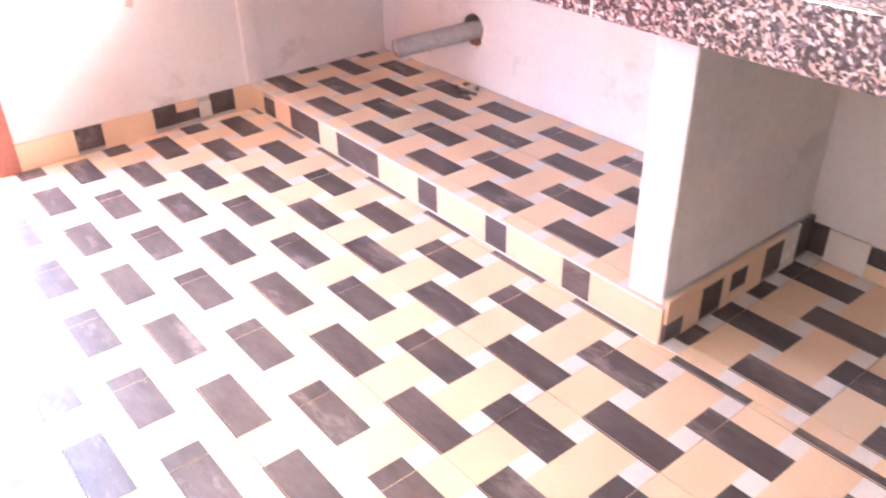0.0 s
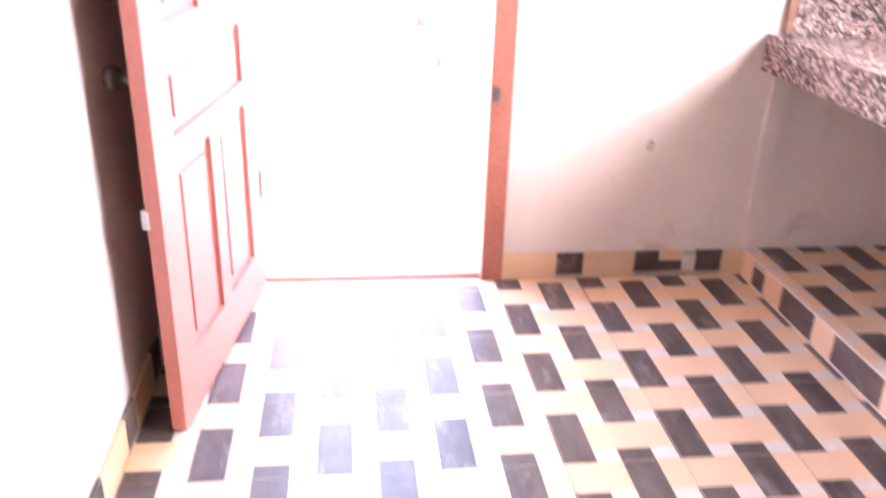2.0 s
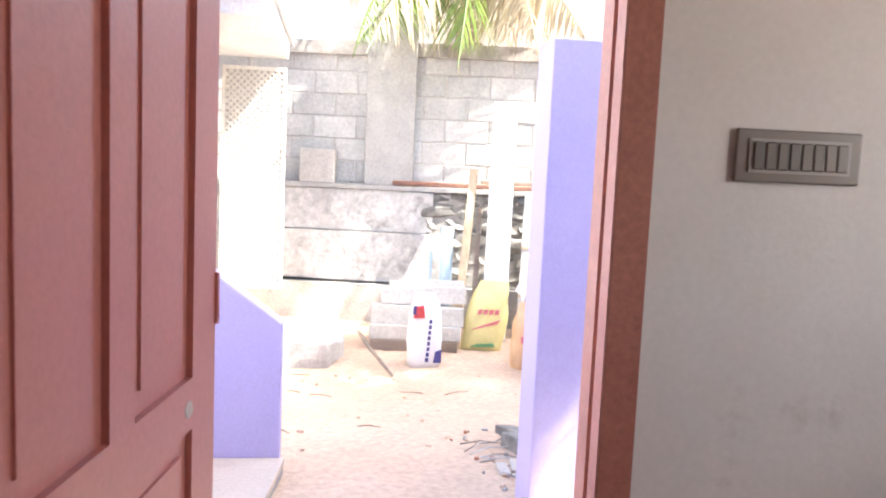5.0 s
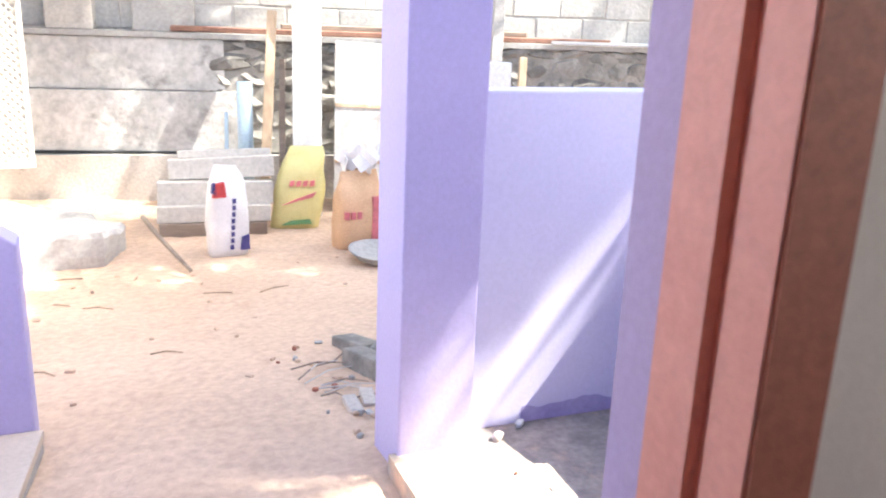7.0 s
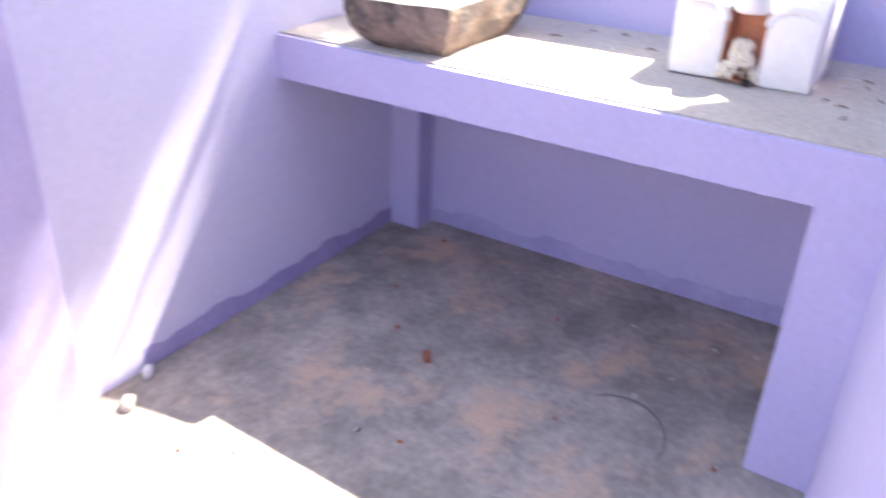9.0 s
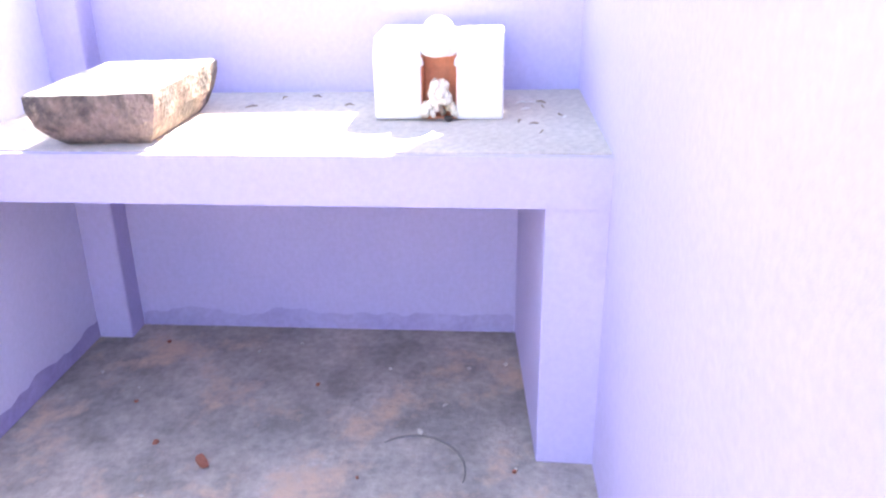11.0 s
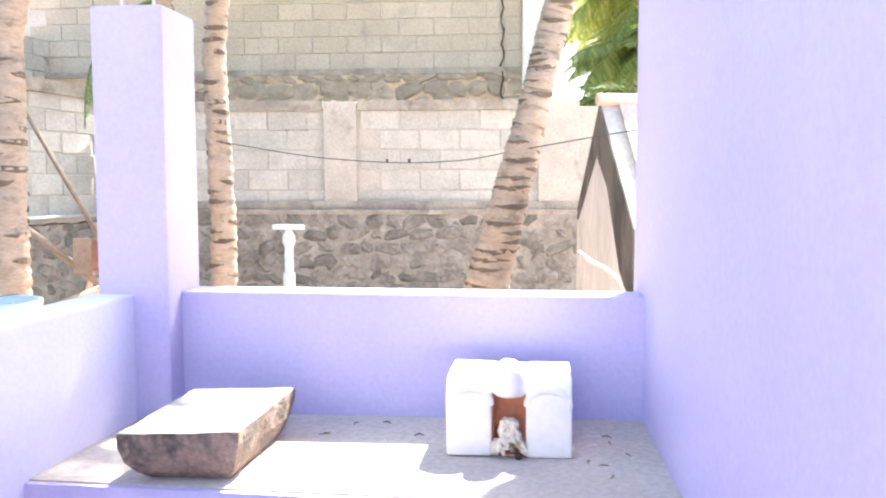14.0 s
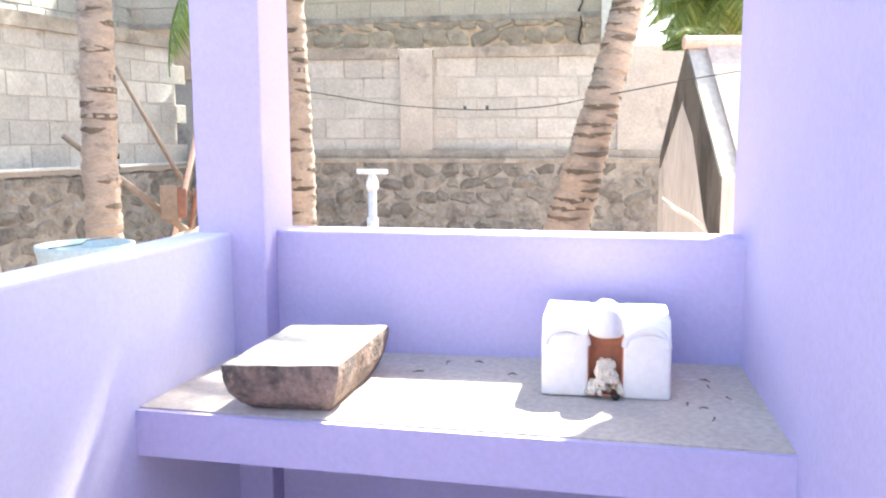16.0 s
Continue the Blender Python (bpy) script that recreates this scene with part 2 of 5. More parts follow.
M_STONE_TROUGH = material("trough_stone", (0.33, 0.245, 0.20), (0.13, 0.105, 0.095), 0.85, large=16, small=70, bump=1.0, stains=(0.50, 0.38, 0.28), stain_scale=9, stain_from=0.57, spread=0.10, grain=0.2)
M_TROUGH_TOP = material("trough_top", (0.44, 0.415, 0.39), (0.33, 0.31, 0.295), 0.85, large=6, small=55, bump=0.5, grain=0.15)
M_SHRINE = material("whitewash", (0.83, 0.80, 0.79), (0.79, 0.76, 0.75), 0.85, large=6, small=50, bump=0.15, grain=0.04, stains=(0.74, 0.70, 0.68), stain_scale=9, stain_from=0.66)
M_NICHE = material("niche_orange", (0.80, 0.36, 0.22), (0.70, 0.28, 0.16), 0.8, large=16, small=60, bump=0.3)
M_FLOWER = material("dried_cream_flowers", (0.84, 0.76, 0.64), (0.70, 0.58, 0.45), 0.9, large=25, small=90, bump=0.5)
M_PALM_BARK = material("palm_bark", (0.43, 0.345, 0.285), (0.32, 0.26, 0.22), 0.92, large=6, small=26, bump=0.7, stains=(0.17, 0.145, 0.125), stain_scale=3.6, stain_from=0.55, stretch=(1, 1, 2.2))
M_SCAR = material("palm_ring_scar", (0.10, 0.08, 0.065), (0.17, 0.13, 0.10), 0.95, large=8, small=40, bump=0.5)
M_FROND = leafy("palm_leaf", (0.17, 0.25, 0.04), (0.09, 0.15, 0.025))
M_FROND_PALE = leafy("young_palm_leaf", (0.50, 0.54, 0.18), (0.10, 0.17, 0.04))
M_FROND_DRY = leafy("dry_palm_leaf", (0.46, 0.38, 0.26), (0.32, 0.26, 0.17))
M_BAG_WHITE = material("white_woven_bag", (0.80, 0.78, 0.78), (0.72, 0.70, 0.71), 0.6, large=6, small=140, bump=0.25)
M_BAG_YELLOW = material("yellow_woven_bag", (0.80, 0.71, 0.33), (0.70, 0.60, 0.25), 0.6, large=6, small=140, bump=0.25)
M_BAG_PEACH = material("peach_paper_bag", (0.72, 0.47, 0.28), (0.63, 0.38, 0.22), 0.7, large=6, small=120, bump=0.25)
M_PRINT_RED = material("red_print", (0.55, 0.06, 0.06), None, 0.6, bump=0.0)
M_PRINT_NAVY = material("navy_print", (0.06, 0.05, 0.20), None, 0.6, bump=0.0)
M_PRINT_PINK = material("pink_print", (0.72, 0.20, 0.22), None, 0.6, bump=0.0)
M_PRINT_GREEN = material("green_print", (0.12, 0.30, 0.12), None, 0.6, bump=0.0)
M_BLUE_PIPE = material("blue_grey_pvc", (0.46, 0.58, 0.66), (0.40, 0.51, 0.60), 0.45, bump=0.05)
M_WHITE_PAINT = material("chalky_white_paint", (0.80, 0.79, 0.77), (0.72, 0.70, 0.68), 0.85, large=1.2, small=40, bump=0.15, stains=(0.60, 0.56, 0.52), stain_scale=2, stain_from=0.62)
M_WHITE_PVC = material("white_pvc", (0.80, 0.79, 0.77), None, 0.4, bump=0.03)
M_LATTICE = material("lattice_white", (0.80, 0.77, 0.70), (0.72, 0.68, 0.60), 0.6, bump=0.05)
M_STAINED = material("black_stained_plaster", (0.12, 0.11, 0.10), (0.05, 0.046, 0.043), 0.95, large=3.2, small=30, bump=0.4, stretch=(1.0, 1.0, 0.28), spread=0.06, stains=(0.22, 0.205, 0.19), stain_scale=5, stain_from=0.60)
M_GABLE = material("streaked_whitewash", (0.66, 0.63, 0.60), (0.50, 0.47, 0.45), 0.95, large=2.4, small=30, bump=0.3, stretch=(1.0, 1.0, 0.2), stains=(0.13, 0.12, 0.115), stain_scale=6, stain_from=0.62)
M_SHED_ROOF = material("weathered_roof", (0.66, 0.58, 0.54), (0.48, 0.40, 0.37), 0.9, large=5, small=30, bump=0.4)
M_RIDGE = material("pink_ridge", (0.74, 0.55, 0.48), (0.62, 0.43, 0.36), 0.85, bump=0.3)
M_TANK = material("pale_blue_plastic", (0.58, 0.68, 0.70), (0.50, 0.60, 0.63), 0.4, bump=0.04)
M_LEAF_DRY = material("dry_leaf", (0.22, 0.14, 0.08), None, 0.9, bump=0.1)


# ---- mesh helpers ----
def box(bm, x0, x1, y0, y1, z0, z1):
    v = [bm.verts.new(p) for p in ((x0, y0, z0), (x1, y0, z0), (x1, y1, z0), (x0, y1, z0), (x0, y0, z1), (x1, y0, z1), (x1, y1, z1), (x0, y1, z1))]
    for f in ((0, 3, 2, 1), (4, 5, 6, 7), (0, 1, 5, 4), (1, 2, 6, 5), (2, 3, 7, 6), (3, 0, 4, 7)):
        bm.faces.new([v[i] for i in f])
    return v


def boxes(*all_sizes):
    bm = bmesh.new()
    for size in all_sizes:
        box(bm, *size)
    return bm


def worn(bm, width=0.006, segments=2):
    """Rounds all edges."""
    bmesh.ops.bevel(bm, geom=list(bm.edges), offset=width, segments=segments, affect="EDGES", profile=0.6)
    return bm


def rough_up(bm, amount, scale=6.0, seed=0.0):
    for v in bm.verts:
        v.co += noise.noise_vector(v.co * scale + Vector((seed, seed * 0.7, -seed))) * amount
    return bm


def prism(points, low, high, axis="y"):
    """A flat outline of (a, b) pushed from low to high along an axis."""
    bm = bmesh.new()

    def place(a, b, c):
        return {"y": (a, c, b), "x": (c, a, b), "z": (a, b, c)}[axis]

    one = [bm.verts.new(place(a, b, low)) for a, b in points]
    two = [bm.verts.new(place(a, b, high)) for a, b in points]
    bm.faces.new(one)
    bm.faces.new(list(reversed(two)))
    for i in range(len(points)):
        j = (i + 1) % len(points)
        bm.faces.new((one[j], one[i], two[i], two[j]))
    bmesh.ops.recalc_face_normals(bm, faces=bm.faces)
    return bm


def tube(points, radii, sides=10, closed=True):
    """A round body along points, with a radius at each."""
    bm = bmesh.new()
    rings = []
    for i, p in enumerate(points):
        p = Vector(p)
        ahead = (Vector(points[min(i + 1, len(points) - 1)]) - Vector(points[max(i - 1, 0)])).normalized()
        side = ahead.cross(Vector((0.31, 0.17, 0.93) if abs(ahead.z) < 0.9 else (1, 0, 0))).normalized()
        up = side.cross(ahead)
        ring = []
        for k in range(sides):
            a = 2 * math.pi * k / sides
            ring.append(bm.verts.new(p + (side * math.cos(a) + up * math.sin(a)) * radii[i]))
        rings.append(ring)
    for one, two in zip(rings, rings[1:]):
        for k in range(sides):
            bm.faces.new((one[k], one[(k + 1) % sides], two[(k + 1) % sides], two[k]))
    if closed:
        bm.faces.new(list(reversed(rings[0])))
        bm.faces.new(rings[-1])
    bmesh.ops.recalc_face_normals(bm, faces=bm.faces)
    return bm


def rod(a, b, radius, sides=8):
    return tube([a, b], [radius, radius], sides)


def lathe(profile, sides=20, centre=(0, 0, 0)):
    """Turned about the upright axis; profile: (radius, height)."""
    bm = bmesh.new()
    rings = []
    for r, z in profile:
        rings.append([bm.verts.new((centre[0] + r * math.cos(2 * math.pi * k / sides), centre[1] + r * math.sin(2 * math.pi * k / sides), centre[2] + z)) for k in range(sides)])
    for one, two in zip(rings, rings[1:]):
        for k in range(sides):
            bm.faces.new((one[k], one[(k + 1) % sides], two[(k + 1) % sides], two[k]))
    bm.faces.new(list(reversed(rings[0])))
    bm.faces.new(rings[-1])
    bmesh.ops.recalc_face_normals(bm, faces=bm.faces)
    return bm


def merge(bm, other, m=None):
    """Adds other's geometry to bm, moved by m."""
    new_verts = [bm.verts.new((m @ v.co) if m else v.co) for v in other.verts]
    other.verts.index_update()
    for f in other.faces:
        face = bm.faces.new([new_verts[v.index] for v in f.verts])
        face.material_index, face.smooth = f.material_index, f.smooth
    other.free()
    return bm


def to_mesh(name, bm, mats, smooth=False):
    data = bpy.data.meshes.new(name)
    if smooth:
        for f in bm.faces:
            f.smooth = True
    bm.to_mesh(data)
    bm.free()
    for m in mats if isinstance(mats, (list, tuple)) else (mats,):
        data.materials.append(m)
    return data


def part(name, bm, mats, parent, label="", smooth=False):
    ob = new(name, to_mesh(name, bm, mats, smooth))
    ob.parent = parent
    if label:
        tagged(ob, label)
    return ob


def thing(name, bm, mats, label, category, group="", kind="", smooth=False):
    return tagged(new(name, to_mesh(name, bm, mats, smooth)), label, category, group, kind)


def base(name, label, category, at=(0, 0, 0), turn=0.0, group="", kind=""):
    ob = new(name)
    ob.empty_display_size = 0.1
    ob.matrix_world = pose(*at, 0, 0, turn)
    return tagged(ob, label, category, group, kind)


def structure(name, bm, mats, label, category="wall", smooth=False):
    return thing(name, bm, mats, label, category, kind="structure", smooth=smooth)


# ---- plan ----
WALL_OUT = 0.25        # outer face of the door wall
WEST, EAST, SOUTH = -1.03, 1.48, -4.6
CEIL, ROOF = 2.62, 2.72
PORCH_Z = -0.05
WALL_A, WALL_B, PARAPET = 1.75, 1.84, 1.05
SLAB_X, SLAB_Z = 1.20, 0.705
STEP_X, STEP_Y, STEP_Z = 0.862, -1.93, 0.096
DOOR_L, DOOR_R = -0.875, 0.0
REVEAL_L, REVEAL_R = -0.91, 0.006
DOOR_TOP = 2.08

# ---- kitchen shell ----
wall_north = structure("wall_north", boxes(
    (-3.2, REVEAL_L, 0.0, WALL_OUT - 0.004, -0.6, ROOF), (REVEAL_R, 2.05, 0.0, WALL_OUT - 0.004, -0.6, ROOF),
    (REVEAL_L, REVEAL_R, 0.0, WALL_OUT - 0.004, DOOR_TOP + 0.02, ROOF), (REVEAL_L, REVEAL_R, 0.0, WALL_OUT - 0.004, -0.6, -0.012)),
    M_PLASTER, "whitewashed plaster kitchen wall with smudges beside the door")
structure("wall_filler", boxes((DOOR_R + 0.0005, REVEAL_R - 0.0005, 0.0, 0.12, -0.003, DOOR_TOP + 0.019), (REVEAL_L + 0.0005, DOOR_L - 0.0005, 0.0, 0.12, -0.003, DOOR_TOP + 0.019)), M_PLASTER, "plaster made good round the door frame")
structure("wall_north_outside", boxes((-3.2, REVEAL_L, WALL_OUT - 0.002, WALL_OUT + 0.006, -0.6, ROOF)), M_LILAC, "lilac painted outer face of the house wall beside the stairs")
structure("wall_over_door", boxes((REVEAL_L, REVEAL_R, WALL_OUT - 0.002, WALL_OUT + 0.006, DOOR_TOP + 0.02, ROOF)), M_LILAC, "lilac painted outer face above the doorway")
structure("wall_porch_house", prism([(REVEAL_R, WALL_OUT - 0.002), (REVEAL_R, WALL_OUT + 0.006), (2.056, WALL_OUT + 0.052), (2.056, 0.0), (2.0505, 0.0), (2.0505, WALL_OUT - 0.002)], -0.6, ROOF, "z"), M_LILAC, "smooth pale lilac house wall beside the wash slab")
# reveal sides carry their shade in the colour
structure("trim_door_reveal", boxes((REVEAL_R - 0.008, REVEAL_R - 0.001, 0.125, WALL_OUT + 0.008, -0.01, DOOR_TOP + 0.02)), M_LILAC_SHADED, "lilac side of the doorway with shade put into its colour")
structure("trim_door_reveal_2", boxes((REVEAL_L + 0.001, REVEAL_L + 0.008, 0.125, WALL_OUT + 0.008, -0.01, DOOR_TOP + 0.02)), M_LILAC_SHADED, "lilac side of the doorway with shade put into its colour")
structure("wall_west", boxes((WEST - 0.2, WEST, SOUTH, -0.002, -0.1, CEIL)), M_PLASTER, "pale pinkish plaster wall behind the open door")
structure("wall_south", boxes((WEST - 0.2, EAST + 0.23, SOUTH - 0.2, SOUTH - 0.002, -0.1, CEIL)), M_PLASTER, "plain whitewashed kitchen end wall")
structure("wall_east", boxes(
    (EAST, EAST + 0.23, -0.565 + 0.06, -0.002, -0.1, 1.18), (EAST, EAST + 0.23, -0.565 - 0.06, -0.565 + 0.06, -0.1, 0.242), (EAST, EAST + 0.23, -0.565 - 0.06, -0.565 + 0.06, 0.362, 1.18),
    (EAST, EAST + 0.23, SOUTH, -0.565 - 0.06, -0.1, 1.18),
    (EAST, EAST + 0.23, SOUTH, -0.002, 2.12, CEIL), (EAST, EAST + 0.23, -0.5, -0.002, 1.18, 2.12), (EAST, EAST + 0.23, SOUTH, -1.8, 1.18, 2.12)),
    M_PLASTER, "white plaster kitchen wall with a window above the counter")
# unseen slab, added only to block direct sun through the window
structure("sunshade", boxes((EAST + 0.232, EAST + 1.2, -2.3, -0.02, 2.2, 2.27)), M_PLASTER, "added unseen slab keeping direct sun out of the kitchen window", "sunshade")
structure("ceiling", boxes((WEST - 0.2, EAST + 0.23, SOUTH - 0.2, 0.0, CEIL, ROOF)), M_CEILING, "plain grey cement kitchen ceiling", "ceiling")
floor = structure("floor", boxes((WEST, EAST, SOUTH, 0.0, -0.12, -0.004), (REVEAL_L, REVEAL_R, 0.0, 0.11, -0.012, -0.004)), M_GROUT, "tiled kitchen floor in a beige and dark woven pattern", "floor")
platform = structure("platform", boxes((STEP_X + 0.006, EAST - 0.001, STEP_Y + 0.004, -0.001, -0.003, STEP_Z - 0.006)), M_GROUT, "low tiled plinth under the counter", "plinth")

# ---- door ----
door = base("door_1", "terracotta painted panelled wooden door standing open inwards", "door", kind="structure")
FR = 0.066
for x0, x1 in ((DOOR_R - FR, DOOR_R), (DOOR_L, DOOR_L + FR)):
    inner = x0 if x0 > -0.4 else x1
    s = 1 if x0 > -0.4 else -1
    jamb = boxes((x0, x1, -0.012, 0.034, -0.003, DOOR_TOP), (min(inner + s * 0.014, inner + s * FR), max(inner + s * 0.014, inner + s * FR), 0.034, 0.056, -0.003, DOOR_TOP), (x0, x1, 0.056, 0.115, -0.003, DOOR_TOP))
    part("door_jamb", jamb, M_FRAME, door, "red-brown painted door jamb with a rebate")
    part("jamb_edge", boxes((x0 + 0.003, x1 + 0.0 + (0.004 if s > 0 else 0), -0.0155, -0.0125, 0.0, DOOR_TOP)), M_FRAME_DARK, door, "darker red-brown face of the jamb")
part("door_head", boxes((DOOR_L, DOOR_R, -0.012, 0.115, DOOR_TOP, DOOR_TOP + 0.02)), M_FRAME, door)
part("threshold", boxes((DOOR_L + FR, DOOR_R - FR, 0.02, 0.06, -0.004, 0.012), (DOOR_L + FR, DOOR_R - FR, 0.062, 0.115, -0.004, 0.006)), M_FRAME, door, "thin painted threshold strip")


def door_leaf(width, height, thick):
    """A framed leaf in its own plane: hinge at 0, panels of two columns over a lock rail."""
    stile, mid = 0.12, 0.08
    rows = [(0.15, 0.625), (0.69, 0.85), (0.935, 1.86)]
    frame_bm = bmesh.new()
    box(frame_bm, 0, stile, 0, thick, 0, height)
    box(frame_bm, width - stile, width, 0, thick, 0, height)
    edge = 0.0
    for low, high in rows + [(height, height)]:
        box(frame_bm, stile, width - stile, 0, thick, edge, low)
        edge = high
    half = width / 2
    box(frame_bm, half - mid / 2, half + mid / 2, 0, thick, rows[0][0], rows[0][1])
    box(frame_bm, half - mid / 2, half + mid / 2, 0, thick, rows[2][0], rows[2][1])
    panels = []
    for low, high in rows:
        spans = [(stile, width - stile)] if high < 0.9 and low > 0.63 else [(stile, half - mid / 2), (half + mid / 2, width - stile)]
        for a, b in spans:
            panel = bmesh.new()
            box(panel, a, b, thick * 0.32, thick * 0.68, low, high)
            box(panel, a + 0.035, b - 0.035, thick * 0.18, thick * 0.82, low + 0.035, high - 0.035)
            panels.append(panel)
    return frame_bm, panels


LEAF_W, LEAF_H = 0.795, 2.06
leaf = new("door_leaf")
leaf.parent = door
leaf.matrix_basis = pose(-0.811, -0.016, 0.012, 0, 0, -98.9)
tagged(leaf, "terracotta leaf with raised panels")
leaf_frame, leaf_panels = door_leaf(LEAF_W, LEAF_H, 0.034)
part("stiles_and_rails", leaf_frame, M_DOOR, leaf)
for p in leaf_panels:
    part("door_panel", p, M_DOOR, leaf)
knob_bm = lathe([(0.026, 0), (0.028, 0.006), (0.012, 0.010), (0.011, 0.035), (0.022, 0.042), (0.027, 0.056), (0.024, 0.068), (0.010, 0.072)], 18)
bmesh.ops.transform(knob_bm, matrix=pose(LEAF_W - 0.055, 0.0, 0.83, 90, 0, 0), verts=knob_bm.verts)
part("door_knob", knob_bm, M_BRONZE, leaf, "dull metal door knob", True)
part("filler_patch", rough_up(prism([(0.118, 0.878), (0.138, 0.872), (0.154, 0.880), (0.158, 0.893), (0.145, 0.902), (0.125, 0.898)], 0.0335, 0.0348, "y"), 0.001, 20), M_PLASTER_SCAR, leaf, "pale filler smear")
part("tower_bolt", boxes((LEAF_W - 0.008, LEAF_W + 0.006, -0.008, 0.006, 0.52, 0.56)), M_WHITE_PVC, leaf, "small pale bolt")
for z in (0.3, 1.0, 1.75):
    part("hinge", rod((0.0, 0.036, z), (0.0, 0.036, z + 0.09), 0.005), M_DOOR, leaf)
part("latch_plate", boxes((-0.058, -0.036, -0.0185, -0.0158, 0.615, 0.66)), M_STEEL, door, "small worn latch plate")

# ---- counter ----
counter = base("kitchen_counter", "speckled pink-grey granite counter on a white plastered support", "counter")
part("countertop", boxes((0.803, EAST - 0.002, SOUTH + 0.8, -0.004, 0.79, 0.822)), M_GRANITE, counter)
for y0, y1 in ((-1.703, -0.004), (SOUTH + 0.8, -1.709)):
    part("edge_strip", worn(boxes((0.797, 0.826, y0, y1, 0.712, 0.829)), 0.004), M_GRANITE, counter)
part("edge_joint", boxes((0.800, 0.823, -1.709, -1.703, 0.715, 0.826)), M_WALL_TILE, counter, "pale joint in the granite edge")
part("backsplash", boxes((0.872, EAST - 0.003, -0.022, -0.002, 0.8225, 1.00)), M_GRANITE, counter)
part("side_splash", boxes((EAST - 0.022, EAST - 0.002, SOUTH + 0.8, -0.023, 0.8225, 0.97)), M_GRANITE, counter)
sup = worn(boxes((0.868, EAST - 0.002, STEP_Y + 0.012, STEP_Y + 0.11, STEP_Z, 0.789)), 0.006)
part("support", sup, M_PLASTER_DIRTY, counter, "white plastered masonry support with dirty foot")
part("upper_tiles", boxes((0.884, EAST - 0.003, -0.016, -0.002, 1.0045, 1.14)), M_WALL_TILE, counter, "white glazed tile course")
part("top_tiles", boxes((0.884, EAST - 0.003, -0.016, -0.002, 1.144, 1.9)), M_PEACH_TILE, counter, "peach glazed wall tiles")
part("edge_trim", boxes((0.866, 0.882, -0.02, -0.002, 1.004, 1.9), (0.846, 0.87, -0.02, -0.002, 0.83, 1.003)), M_WOOD_RED, counter, "dark edge strip of the tiling")
part("wall_strip", rough_up(boxes((0.842, 0.9, -0.016, -0.002, 0.098, 0.712)), 0.003, 9), M_PLASTER, counter, "rough plaster strip below the counter end")

# ---- drain pipe ----
drain = base("drain_pipe", "grey plastic drain pipe in a broken wall hole", "pipe")
pipe_a, pipe_b = Vector((EAST + 0.07, -0.592, 0.305)), Vector((1.262, -0.40, 0.236))
pipe_bm = tube([pipe_a, pipe_b], [0.034, 0.034], 24, closed=False)
merge(pipe_bm, tube([pipe_b, pipe_a], [0.029, 0.029], 24, closed=False))
part("pipe", pipe_bm, M_PIPE, drain, smooth=True)
part("pipe_rim", tube([pipe_b + Vector((0.0, 0.0, 0.0)), pipe_b + Vector((0.006, 0.0003, 0.0001))], [0.0345, 0.0345], 24, closed=False), M_PIPE, drain, smooth=True)
# broken plaster edge that rounds off the hole
rim_bm = bmesh.new()
inner_ring, outer_ring = [], []
for k in range(28):
    a = 2 * math.pi * k / 28
    ragged = 0.052 + 0.006 * noise.noise(Vector((math.cos(a) * 2.3, math.sin(a) * 2.3, 0.4)))
    inner_ring.append(rim_bm.verts.new((EAST + 0.004, -0.565 + math.cos(a) * ragged, 0.302 + math.sin(a) * ragged)))
    outer_ring.append(rim_bm.verts.new((EAST - 0.0025, -0.565 + math.cos(a) * 0.094, 0.302 + math.sin(a) * 0.094)))
for k in range(28):
    rim_bm.faces.new((inner_ring[k], inner_ring[(k + 1) % 28], outer_ring[(k + 1) % 28], outer_ring[k]))
part("plaster_edge", rim_bm, M_PLASTER, drain, "broken plaster edge", True)
hole = bmesh.new()
random.seed(4)
for a in (-2.2, -1.8, -1.35, -0.9):
    chip = bmesh.ops.create_cube(hole, size=0.02)["verts"]
    m = pose(EAST + 0.006, -0.565 + math.cos(a) * 0.05, 0.300 + math.sin(a) * 0.052, random.uniform(0, 60), random.uniform(0, 60), 0) @ Matrix.Diagonal((0.7, random.uniform(0.9, 1.4), random.uniform(0.6, 0.9), 1))
    bmesh.ops.transform(hole, matrix=m, verts=chip)
part("broken_brick", rough_up(hole, 0.003, 60), M_BRICK_RED, drain, "chipped red brick under the pipe")
part("hole_back", boxes((EAST + 0.12, EAST + 0.17, -0.64, -0.49, 0.23, 0.375)), M_DARK, drain, "dark inside of the hole")
for k in range(7):
    bm = bmesh.new()
    bmesh.ops.create_icosphere(bm, subdivisions=1, radius=0.009 + 0.002 * (k % 3))
    rough_up(bm, 0.005, 80, k)
    crumb = thing("mortar_crumb", bm, M_DARK_BLOCK, "dark crumb of mortar on the tiled plinth", "crumb", group="crumbs on the plinth")
    crumb.matrix_world = pose(1.40 + 0.05 * math.sin(k * 2.1), -0.62 + 0.06 * math.cos(k * 1.7), STEP_Z + 0.006, 0, 0, k * 40) @ Matrix.Diagonal((1.5, 1, 0.6, 1))


